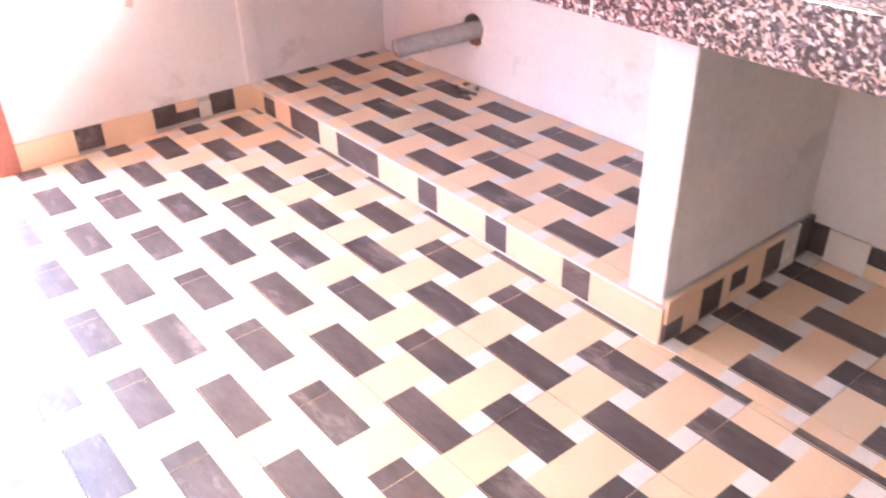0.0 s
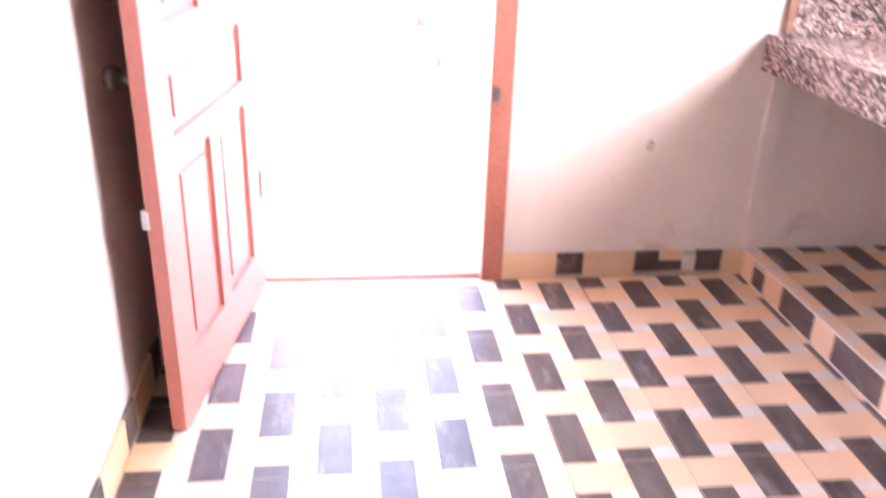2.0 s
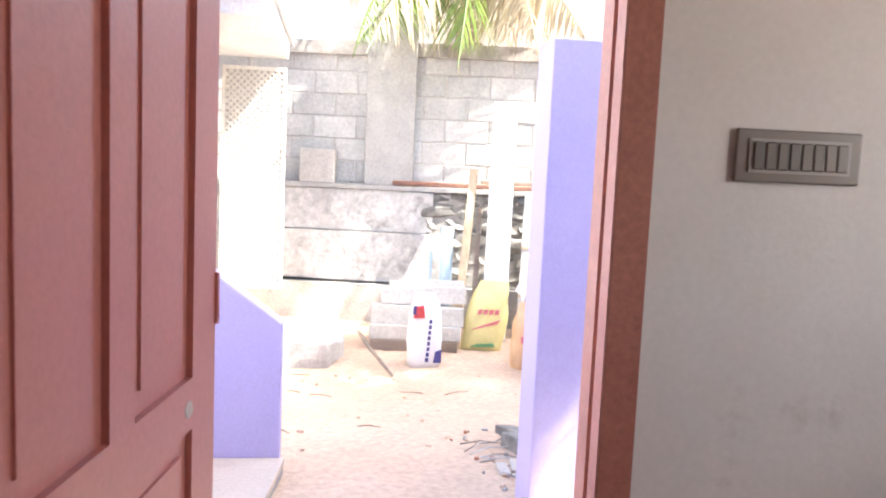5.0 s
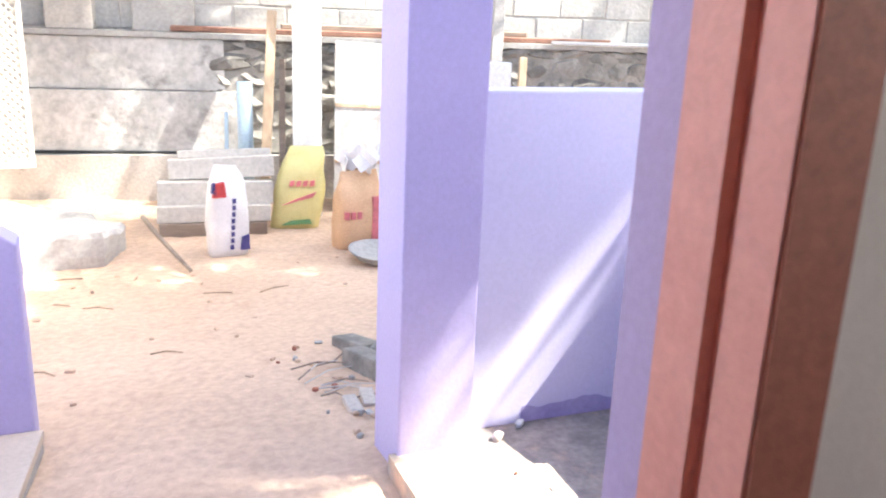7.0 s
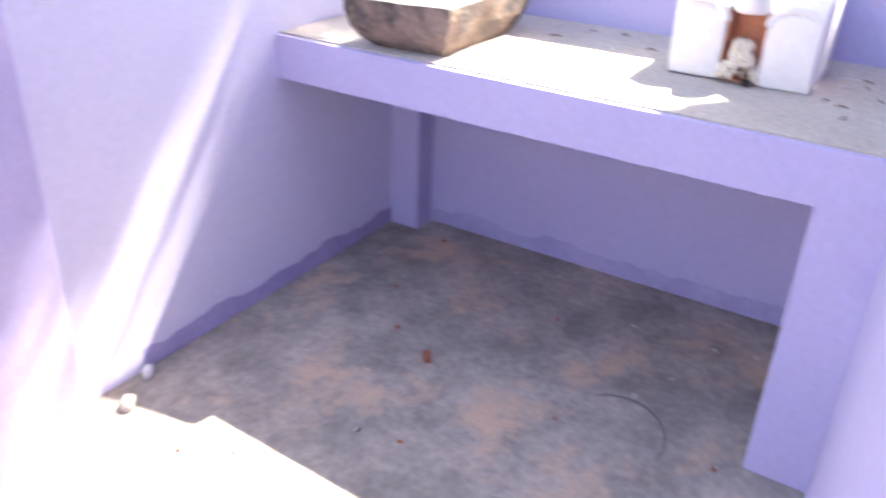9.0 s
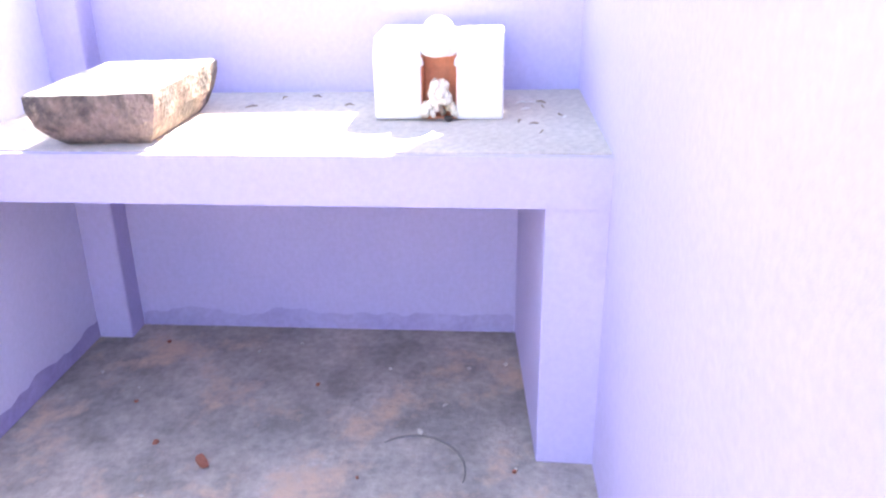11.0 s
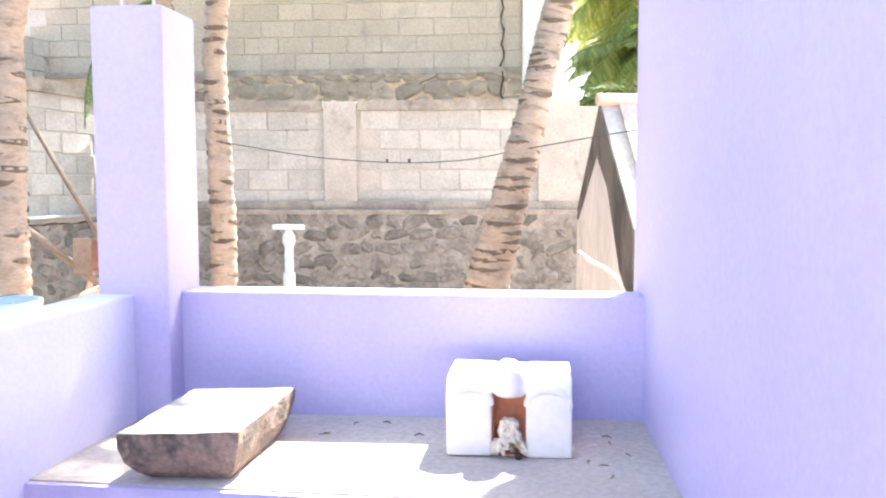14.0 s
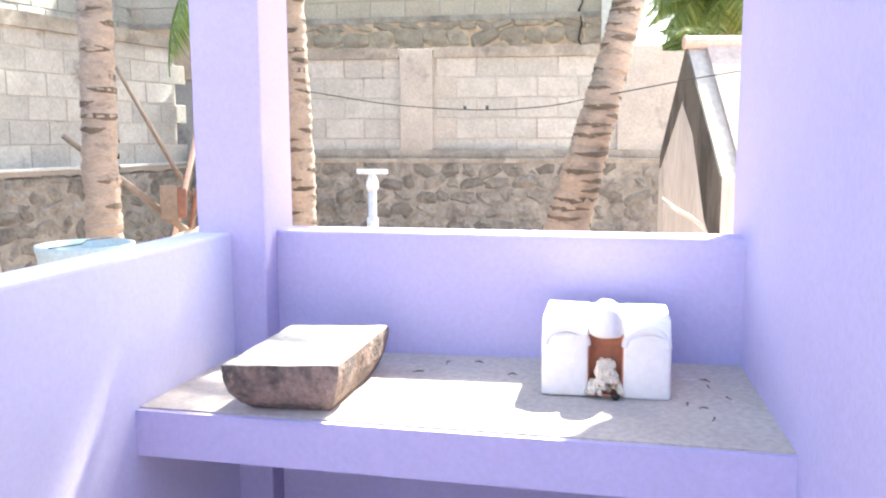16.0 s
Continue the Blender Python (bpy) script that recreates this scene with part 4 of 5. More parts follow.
part("side_wall", boxes((0.0, 0.12, -3.2, -0.15, -0.6, eave)), M_WHITE_PAINT, shed)
for a, b, low, da in ((0.0, half, eave, -0.12), (wide, half, eave_far, 0.10)):
    part("roof", prism([(a + da, low - 0.14), (b, peak), (b, peak + 0.05), (a + da, low - 0.09)], -3.3, -0.141, "y"), M_SHED_ROOF, shed)
part("ridge", tube([(half, -3.3, peak + 0.04), (half, 0.02, peak + 0.04)], [0.05, 0.05], 10), M_RIDGE, shed, "pink mortar ridge")
thing("dry_branch", tube([(4.99, 0.34, 0.93), (5.0, 0.25, 0.86), (5.0, 0.17, 0.82), (5.0, 0.09, 0.76), (5.0, -0.02, 0.55), (5.0, -0.08, -0.38)], [0.013, 0.015, 0.016, 0.017, 0.018, 0.02], 7), M_DUSTY, "pale bent branch propped before the shed gable", "branch", smooth=True)


# ---- palms ----
def palm_trunk(points, radii):
    """A ringed trunk: each ring steps out and back."""
    pts, rad = [], []
    total = len(points) - 1
    rings = int(sum((Vector(points[i + 1]) - Vector(points[i])).length for i in range(total)) / 0.095)
    random.seed(rings)
    for k in range(rings * 3 + 1):
        f = k / (rings * 3) * total
        i = min(int(f), total - 1)
        p = Vector(points[i]).lerp(Vector(points[i + 1]), f - i)
        r = radii[i] + (radii[i + 1] - radii[i]) * (f - i)
        pts.append(p + Vector((random.uniform(-0.004, 0.004), random.uniform(-0.004, 0.004), 0)))
        rad.append(r * (1.045, 0.985, 0.955)[k % 3])
    bm = tube(pts, rad, 18)
    bm.verts.ensure_lookup_table()
    for v in bm.verts:
        v.co += noise.noise_vector(v.co * 7) * 0.012
    scars = bmesh.new()
    for k in range(3, rings * 3 - 3, 3):
        p, r = pts[k], rad[k]
        start, sweep = random.uniform(0, 6.28), random.uniform(1.6, 4.2)
        n = 7
        top, low = [], []
        for j in range(n):
            a = start + sweep * j / (n - 1)
            wob = random.uniform(-0.008, 0.008)
            thick = 0.034 * math.sin(math.pi * (j + 0.3) / (n - 0.4))
            top.append(scars.verts.new(p + Vector((math.cos(a) * r * 1.02, math.sin(a) * r * 1.02, wob + thick * 0.4))))
            low.append(scars.verts.new(p + Vector((math.cos(a) * r * 1.015, math.sin(a) * r * 1.015, wob - thick))))
        for j in range(n - 1):
            scars.faces.new((top[j], top[j + 1], low[j + 1], low[j]))
    return bm, scars


def frond(length, droop, rng, leaflets=34, hang=0.6, blade=0.024):
    """One pinnate leaf along +x, drooping, with thin folded leaflets."""
    bm = bmesh.new()
    spine = []
    for i in range(13):
        f = i / 12
        spine.append(Vector((length * f * (1 - 0.22 * droop * f), 0, length * (0.28 * f - droop * f * f))))
    merge(bm, tube(spine, [0.022 * (1 - 0.85 * i / 12) + 0.002 for i in range(13)], 5))
    for k in range(leaflets):
        f = 0.16 + 0.83 * k / (leaflets - 1)
        i = min(int(f * 12), 11)
        p = spine[i].lerp(spine[i + 1], f * 12 - i)
        ahead = (spine[i + 1] - spine[i]).normalized()
        size = length * 0.30 * math.sin(math.pi * min(1.0, 0.18 + 0.86 * f)) * rng.uniform(0.85, 1.1)
        for s in (-1, 1):
            out = (Vector((0, s, 0)) + ahead * 0.45 + Vector((0, 0, -hang * rng.uniform(0.5, 1.3)))).normalized()
            tip = p + out * size + Vector((0, 0, -size * 0.25))
            wide = ahead * blade
            midp = p.lerp(tip, 0.45) + Vector((0, 0, size * 0.06))
            a, b, c, d, e = (bm.verts.new(q) for q in (p - wide * 0.5, p + wide * 0.5, midp + wide, tip, midp - wide))
            bm.faces.new((a, b, c, e))
            bm.faces.new((e, c, d))
    return bm


def palm(points, radii, rng, count, size, name_label, leaf_mat=None):
    p = base("coconut_palm", name_label, "palm tree")
    trunk, scars = palm_trunk(points, radii)
    part("trunk", trunk, M_PALM_BARK, p, smooth=True)
    tagged(part("bark_relief", scars, M_SCAR, p), kind="stuff")
    top = Vector(points[-1])
    for k in range(count):
        a = 360.0 * k / count + rng.uniform(-12, 12)
        tilt = rng.uniform(-30, 28)
        bm = frond(size * rng.uniform(0.85, 1.1), rng.uniform(0.35, 0.75), rng, 34 if leaf_mat is None else 46, 0.6, 0.024 if leaf_mat is None else 0.011)
        bmesh.ops.transform(bm, matrix=Matrix.Translation(top) @ pose(0, 0, 0, rng.uniform(-15, 15), -tilt, a), verts=bm.verts)
        part("frond", bm, leaf_mat or M_FROND, p)
    return p


rng = random.Random(7)
palm([(4.95, 4.32, -0.6), (4.90, 4.28, 0.8), (4.84, 4.21, 2.4), (4.72, 3.6, 4.4), (4.6, 2.7, 5.7)], [0.16, 0.125, 0.115, 0.105, 0.10], rng, 26, 3.0, "ringed grey-brown coconut palm trunk near the yard corner")
palm([(7.05, 3.62, -0.6), (7.08, 3.58, 0.9), (7.02, 3.62, 2.6), (6.8, 3.3, 4.6), (6.4, 2.8, 6.3)], [0.15, 0.118, 0.105, 0.095, 0.09], rng, 26, 3.2, "slender coconut palm by the rubble wall")
palm([(6.52, 1.28, -0.6), (6.62, 1.02, 0.6), (6.70, 0.66, 2.0), (6.74, 0.42, 3.0), (6.9, 0.3, 6.3)], [0.26, 0.185, 0.135, 0.125, 0.10], rng, 15, 2.5, "leaning coconut palm with dark ring scars")
palm([(12.6, -1.0, -0.6), (12.5, -0.9, 4.3)], [0.2, 0.13], rng, 26, 1.9, "bushy green palm behind the shed", M_FROND_PALE)
palm([(10.5, -1.6, -0.6), (10.4, -1.5, 3.3)], [0.2, 0.13], rng, 26, 1.8, "bushy green palm behind the shed", M_FROND_PALE)
palm([(10.4, -0.55, -0.6), (10.4, -0.6, 3.1)], [0.14, 0.09], rng, 40, 1.2, "young bushy palm behind the shed", M_FROND_PALE)
palm([(11.0, -0.7, -0.6), (11.0, -0.75, 4.0)], [0.14, 0.09], rng, 40, 1.4, "young bushy palm behind the shed", M_FROND_PALE)
palm([(9.7, -0.40, -0.6), (9.7, -0.45, 2.35)], [0.12, 0.08], rng, 34, 0.95, "young bushy palm behind the shed", M_FROND_PALE)
palm([(13.5, -0.8, -0.6), (13.5, -0.9, 4.4)], [0.16, 0.11], rng, 26, 1.9, "bushy green palm beyond the yard wall", M_FROND_PALE)
palm([(9.9, 5.7, -0.6), (9.7, 5.45, 3.0), (9.2, 4.9, 6.2)], [0.2, 0.15, 0.12], rng, 32, 2.6, 'coconut palm beyond the corner of the yard wall')
hanging_palm = palm([(1.5, 9.2, -0.6), (1.2, 8.6, 1.9), (0.8, 7.95, 3.65)], [0.2, 0.15, 0.13], rng, 13, 2.1, "coconut palm hanging its dry fronds over the wall", M_FROND_DRY)

for k, (a, dx) in enumerate(((-112, 0.0), (-98, 0.1), (-84, 0.15), (-124, -0.1), (-70, 0.1))):
    bm = frond(2.9 - 0.1 * k, 0.62, rng, 44, 1.9)
    bmesh.ops.transform(bm, matrix=Matrix.Translation((0.78 + dx, 7.78, 3.4)) @ pose(0, 0, 0, 6 * (k - 2), 6 + 3 * (k % 2), a), verts=bm.verts)
    part("dry_frond", bm, M_FROND_DRY if k % 2 == 0 else M_FROND, hanging_palm, "hanging half-dry frond")

# out-of-view palm, added so its crown shades the stairs
palm([(3.6, -1.1, -0.6), (3.1, -0.3, 2.6), (2.42, 0.56, 5.0)], [0.2, 0.14, 0.11], rng, 28, 1.5, "unseen coconut palm added to shade the stairs and doorstep")
# second out-of-view palm, its crown set on the sun's way to the porch
porch_shade_palm = palm([(5.0, -1.4, -0.6), (4.95, -0.9, 1.6), (4.85, -0.4, 2.9), (4.5, 0.6, 4.0), (3.95, 1.72, 5.2)], [0.2, 0.15, 0.14, 0.12, 0.10], rng, 40, 1.85, "unseen coconut palm added to shade the porch wall")

# extra unseen fronds that break the sunbeam on the parapet into dapples
for k, (a, dip, size) in enumerate(((240, 15, 1.45), (254, 15, 1.55), (266, 14, 1.6), (277, 14, 1.6), (288, 14, 1.55))):
    bm = frond(size, 0.45, rng, 13 if 2 <= k <= 3 else 18, 0.3, 0.034 if 2 <= k <= 3 else 0.02)
    bmesh.ops.transform(bm, matrix=Matrix.Translation((3.95, 1.72, 5.2)) @ pose(0, 0, 0, 8 * (k - 1), dip, a), verts=bm.verts)
    part("shade_frond", bm, M_FROND, porch_shade_palm)

corner_frond = frond(1.35, 0.75, rng, 40, 1.2, 0.014)
bmesh.ops.transform(corner_frond, matrix=Matrix.Translation((6.6, 3.98, 3.0)) @ pose(0, 0, 0, 20, 36, 106), verts=corner_frond.verts)
thing("hanging_frond", corner_frond, M_FROND, "dark green palm frond hanging down in the yard corner", "palm frond")

# ---- yard things ----
tap = base("standpipe", "white plastic standpipe with a tee at its head", "pipe")
tx, ty = 3.47, 1.815
part("riser_pipe", rod((tx, ty, -0.45), (tx, ty, 1.13), 0.021, 14), M_WHITE_PVC, tap, smooth=True)
part("collar", rod((tx, ty, 0.83), (tx, ty, 0.93), 0.029, 14), M_WHITE_PVC, tap, smooth=True)
part("elbow", lathe([(0.021, 0), (0.032, 0.02), (0.03, 0.05), (0.016, 0.085)], 14, (tx, ty, 1.06)), M_WHITE_PVC, tap, smooth=True)
part("tee", worn(boxes((tx - 0.016, tx + 0.016, ty - 0.078, ty + 0.078, 1.145, 1.17)), 0.005), M_WHITE_PVC, tap)
part("side_pipe", rod((tx, ty, 0.60), (tx - 0.15, ty + 0.32, 0.63), 0.018, 10), M_WHITE_PVC, tap, smooth=True)

wire = bpy.data.curves.new("wire", "CURVE")
wire.dimensions, wire.bevel_depth = "3D", 0.0045
line = wire.splines.new("BEZIER")
stops = [(7.0, 3.62, 1.78), (6.9, 2.4, 1.60), (6.75, 1.3, 1.58), (6.62, 0.78, 1.66), (5.3, -0.1, 1.74), (4.6, -0.7, 1.78)]
line.bezier_points.add(len(stops) - 1)
for point, co in zip(line.bezier_points, stops):
    point.co, point.handle_left_type, point.handle_right_type = co, "AUTO", "AUTO"
wire.materials.append(M_CABLE)
clothes_line = tagged(new("clothes_line", wire), "thin grey clothes line slung between the palms", "wire")
for f in (1.75, 1.95):
    part("peg", boxes((6.82 - 0.01, 6.82 + 0.01, f - 0.012, f + 0.012, 1.565, 1.60)), M_CABLE, clothes_line, "dark peg")

drum = lathe([(0.24, 0.0), (0.25, 0.04), (0.262, 0.5), (0.268, 0.98), (0.283, 1.03), (0.283, 1.055), (0.262, 1.058), (0.25, 1.0), (0.235, 0.6), (0.0, 0.58)], 32)
tank = base("water_drum", "pale blue plastic water drum standing outside the parapet", "drum", (3.94, 3.76, -0.36))
part("drum_body", drum, M_TANK, tank, smooth=True)
part("cord", tube([(-0.27, 0.05, 1.06), (-0.08, -0.03, 1.064), (0.1, 0.06, 1.064), (0.275, 0.0, 1.06)], [0.004] * 4, 5), M_CABLE, tank, "thin cord across the rim")


def bag(name, label, at, turn, lean, mat_body, w, d, h, folded, marks, shear=0.0):
    b = base(name, label, "bag", at, turn)
    bm = bmesh.new()
    n, m = 20, 12
    rings = []
    for j in range(m + 1):
        f = j / m
        wide = w / 2 * (1 + 0.10 * math.sin(math.pi * f)) * (1.0 if f < 0.85 else 1.0 - (f - 0.85) * (2.2 if folded else 0.8))
        deep = d / 2 * (0.75 + 0.45 * math.sin(math.pi * min(1, f * 0.95 + 0.1))) * (1.0 if f < 0.75 else 1.0 - (f - 0.75) * 2.9)
        ring = []
        for k in range(n):
            a = 2 * math.pi * k / n
            c, s = math.cos(a), math.sin(a)
            x = wide * math.copysign(abs(c) ** 0.55, c)
            y = deep * math.copysign(abs(s) ** 0.75, s)
            p = Vector((x * (1.0 - 0.22 * f * f) + shear * f * h, y - lean * f * h, h * f))
            p += noise.noise_vector(p * 7 + Vector(at)) * 0.022 * (0.3 + f) + noise.noise_vector(p * 22 + Vector(at)) * 0.007
            if j == 0:
                p.z = 0.0
            ring.append(bm.verts.new(p))
        rings.append(ring)
    for one, two in zip(rings, rings[1:]):
        for k in range(n):
            bm.faces.new((one[k], one[(k + 1) % n], two[(k + 1) % n], two[k]))
    bm.faces.new(list(reversed(rings[0])))
    bm.faces.new(rings[-1])
    bmesh.ops.recalc_face_normals(bm, faces=bm.faces)
    part("sack", bm, mat_body, b, smooth=True)
    front = d / 2 * 1.22
    for nm, mm, outline, z in marks:
        mark = prism(outline, -front - 0.004, -front + 0.03, "y")
        for v in mark.verts:
            v.co.y -= lean * v.co.z
            v.co.x += shear * v.co.z
        part(nm, mark, mm, b, "printed patch")
    return b


bag("cement_bag", "white woven bag with red and navy print on the sand", (0.225, 5.10, -0.375), 8, 0.0, M_BAG_WHITE, 0.27, 0.17, 0.62, True,
    [("print_patch", M_PRINT_RED, [(-0.12, 0.42), (-0.03, 0.42), (-0.04, 0.52), (-0.10, 0.51)], 0), ("print_patch", M_PRINT_NAVY, [(-0.125, 0.45), (-0.095, 0.44), (-0.10, 0.52), (-0.12, 0.51)], 0),
     ("print_patch", M_PRINT_NAVY, [(0.06, 0.05), (0.12, 0.05), (0.12, 0.15), (0.07, 0.14)], 0)] + [("text_bar", M_PRINT_NAVY, [(-0.01 + 0.003 * i, 0.06 + i * 0.045), (0.012 + 0.003 * i, 0.06 + i * 0.045), (0.012 + 0.003 * i, 0.09 + i * 0.045), (-0.01 + 0.003 * i, 0.09 + i * 0.045)], 0) for i in range(8)])
bag("cement_bag", "yellow woven bag leaning back against boards", (0.80, 5.66, -0.375), -10, -0.14, M_BAG_YELLOW, 0.36, 0.15, 0.62, False,
    [("print_patch", M_PRINT_PINK, [(-0.12, 0.20), (0.10, 0.26), (0.12, 0.30), (-0.02, 0.25)], 0), ("print_patch", M_PRINT_GREEN, [(-0.10, 0.05), (0.12, 0.06), (0.10, 0.09), (-0.04, 0.08)], 0)] + [("text_bar", M_PRINT_PINK, [(-0.09 + 0.05 * i, 0.34), (-0.055 + 0.05 * i, 0.345), (-0.055 + 0.05 * i, 0.385), (-0.09 + 0.05 * i, 0.38)], 0) for i in range(4)], shear=0.16)
bag("cement_bag", "open peach paper cement bag with a pink side stripe", (1.12, 5.02, -0.375), 6, 0.02, M_BAG_PEACH, 0.36, 0.22, 0.56, False,
    [("print_patch", M_PRINT_PINK, [(0.05, 0.04), (0.10, 0.04), (0.10, 0.40), (0.05, 0.40)], 0)] + [("text_bar", M_PRINT_PINK, [(-0.15 + 0.045 * i, 0.25), (-0.12 + 0.045 * i, 0.25), (-0.12 + 0.045 * i, 0.30), (-0.15 + 0.045 * i, 0.30)], 0) for i in range(3)])
random.seed(21)
for k in range(6):
    scrap = boxes((-0.09, 0.09, -0.004, 0.004, -0.05, 0.05))
    rough_up(scrap, 0.02, 9, k)
    ob = thing("torn_paper", scrap, M_BAG_WHITE, "torn white paper sticking out of the open bag", "paper", group="torn paper in the bag")
    ob.matrix_world = pose(1.12 + random.uniform(-0.12, 0.14), 5.02 + random.uniform(-0.08, 0.08), 0.22 + random.uniform(-0.02, 0.08), random.uniform(-50, 50), random.uniform(-60, 60), random.uniform(0, 180))

pan = lathe([(0.10, 0.0), (0.17, 0.03), (0.215, 0.075), (0.225, 0.08), (0.222, 0.086), (0.205, 0.08), (0.16, 0.04), (0.0, 0.025)], 28)
pan_ob = thing("mortar_pan", pan, M_CONCRETE, "round cement-caked metal mortar pan on the sand", "pan", smooth=True)
pan_ob.matrix_world = pose(1.16, 4.62, -0.36, 4, 3, 0)

for i, (x, y, z, w, h, lean_, m) in enumerate(((-0.19, 5.58, -0.37, 0.76, 0.11, 0, M_WOOD_OLD), (-0.20, 5.60, -0.262, 0.80, 0.12, -4, M_DUSTY), (-0.19, 5.66, -0.145, 0.82, 0.17, -9, M_DUSTY), (-0.10, 5.74, 0.02, 0.76, 0.15, -16, M_DUSTY), (-0.02, 5.86, 0.155, 0.68, 0.06, -30, M_DUSTY))):
    plank = thing("timber_board", worn(rough_up(boxes((0, w, 0, 0.16, 0, h)), 0.007, 3, i), 0.006, 1), m, "dusty grey shuttering board stacked on the sand", "board", group="stack of shuttering boards")
    plank.matrix_world = pose(x, y, z, lean_ * 0.4, -2 if i > 2 else 0, -7)


def leaning(name, label, category, foot, head, w, d, mat):
    foot, head = Vector(foot), Vector(head)
    length_ = (head - foot).length
    bm = worn(rough_up(boxes((-w / 2, w / 2, -d / 2, d / 2, 0, length_)), 0.004, 2, w * 50), 0.004, 1)
    ob = thing(name, bm, mat, label, category)
    ob.matrix_world = Matrix.Translation(foot) @ (head - foot).to_track_quat("Z", "Y").to_matrix().to_4x4()
    return ob


leaning("timber_post", "pale timber batten leaning on the yard wall", "timber", (0.62, 5.95, -0.37), (0.83, 6.56, 1.23), 0.075, 0.04, M_WOOD_RAW)
leaning("white_post", "tall whitewashed post leaning on the yard wall", "post", (0.99, 6.02, -0.37), (1.11, 6.54, 1.9), 0.23, 0.05, M_WHITE_PAINT)
leaning("timber_batten", "thin weathered batten leaning on the yard wall", "timber", (0.80, 6.1, -0.37), (0.90, 6.52, 0.85), 0.05, 0.03, M_WOOD_OLD)
pvc = thing("plastic_pipe", rod((0, 0, 0), (0, 0, 1.05), 0.062, 18), M_BLUE_PIPE, "pale blue plastic pipe standing against the wall", "pipe", smooth=True)
pvc.matrix_world = pose(0.55, 6.3, -0.37, -6, 1, 0)
leaning("thin_pipe", "thin pale pipe standing beside the blue pipe", "pipe", (0.38, 6.25, -0.37), (0.43, 6.5, 0.42), 0.03, 0.03, M_BLUE_PIPE)
panel = base("door_panel_board", "cream panelled board leaning on the yard wall", "board", (1.42, 6.12, -0.37), -8)
panel.matrix_world = pose(1.22, 6.07, -0.37, -13, 2, -8)
part("board", worn(boxes((0, 0.8, 0, 0.03, 0, 1.42)), 0.005), M_DUSTY, panel)
for z in (0.42, 0.88):
    part("batten", boxes((0, 0.8, -0.012, -0.001, z, z + 0.03)), M_WOOD_RAW, panel)
for i, (x0, x1, z, mat) in enumerate(((3.3, 7.2, 1.035, M_WOOD_RED), (4.2, 6.4, 1.08, M_WOOD_OLD))):
    ob = thing("timber_pole", worn(rough_up(boxes((x0, x1, 0.03 + 0.04 * i, 0.09 + 0.04 * i, z, z + 0.05)), 0.006, 2), 0.01, 1), mat, "weathered timber lying along the wall ledge", "timber", group="timbers on the ledge")
    ob.matrix_world = pose(*at, 0, 0, turn)
for x, hgt, w in ((6.0, 1.75, 0.10), (6.25, 0.95, 0.07), (5.85, 1.0, 0.05)):
    ob = thing("timber_batten", worn(boxes((-w / 2, w / 2, -0.02, 0.02, 0, hgt + 0.36)), 0.004, 1), M_WOOD_RAW if w < 0.1 else M_CONCRETE, "batten propped against the yard wall", "timber", group="battens by the wall")
    ob.matrix_world = pose(*at, 0, 0, turn) @ pose(x, -0.3, -0.38, -9, 3, 0)
block_ob = thing("white_slab", worn(prism([(0, 0), (0.36, 0), (0.36, 1.34), (0.10, 1.34), (0, 1.16)], 0, 0.06, "y"), 0.01), M_WHITE_PAINT, "white cut slab standing on the sand beyond the parapet", "slab")
block_ob.matrix_world = pose(1.64, 4.5, -0.37)
ledge_block = thing("cement_block", worn(boxes((0, 0.36, 0, 0.16, 0, 0.34)), 0.01), M_MORTAR, "brown cement block standing on the wall ledge", "block")
ledge_block.matrix_world = pose(*at, 0, 0, turn) @ pose(2.35, 0.0, 1.03)


def rock(bm, x, y, z, sx, sy, sz, seed, turn_=0.0):
    verts = bmesh.ops.create_icosphere(bm, subdivisions=3, radius=0.5)["verts"]
    for v in verts:
        v.co += noise.noise_vector(v.co * 2.0 + Vector((seed, 0, 0))) * 0.22
        m = max(abs(v.co.x), abs(v.co.y), abs(v.co.z))
        v.co *= 1.0 if m < 0.42 else 0.42 / m
    bmesh.ops.transform(bm, matrix=pose(x, y, z, 0, 0, turn_) @ Matrix.Diagonal((sx, sy, sz, 1)), verts=verts)


def broken_slab(outline, low, high, seed):
    """A flat broken piece of concrete: rings from the rim to the middle of its top, with a ragged edge."""
    rim = []
    for k in range(len(outline)):
        a, b = Vector(outline[k]), Vector(outline[(k + 1) % len(outline)])
        rim += [a.lerp(b, j / 6) for j in range(6)]
    mid = sum(rim, Vector((0, 0))) / len(rim)
    bm = bmesh.new()
    rings = []
    for shrink, z in ((0.0, low), (0.02, low * 0.55 + high * 0.45), (0.03, high - 0.03), (0.07, high), (0.3, high + 0.01), (0.6, high + 0.015), (0.9, high + 0.01)):
        rings.append([bm.verts.new((*p.lerp(mid, shrink), z)) for p in rim])
    for one, two in zip(rings, rings[1:]):
        for k in range(len(rim)):
            bm.faces.new((one[k], one[(k + 1) % len(rim)], two[(k + 1) % len(rim)], two[k]))
    bm.faces.new(rings[-1])
    for v in bm.verts:
        v.co += noise.noise_vector(v.co * 4 + Vector((seed, 0, 0))) * 0.06 + noise.noise_vector(v.co * 13 + Vector((0, seed, 0))) * 0.016
    bmesh.ops.recalc_face_normals(bm, faces=bm.faces)
    return bm


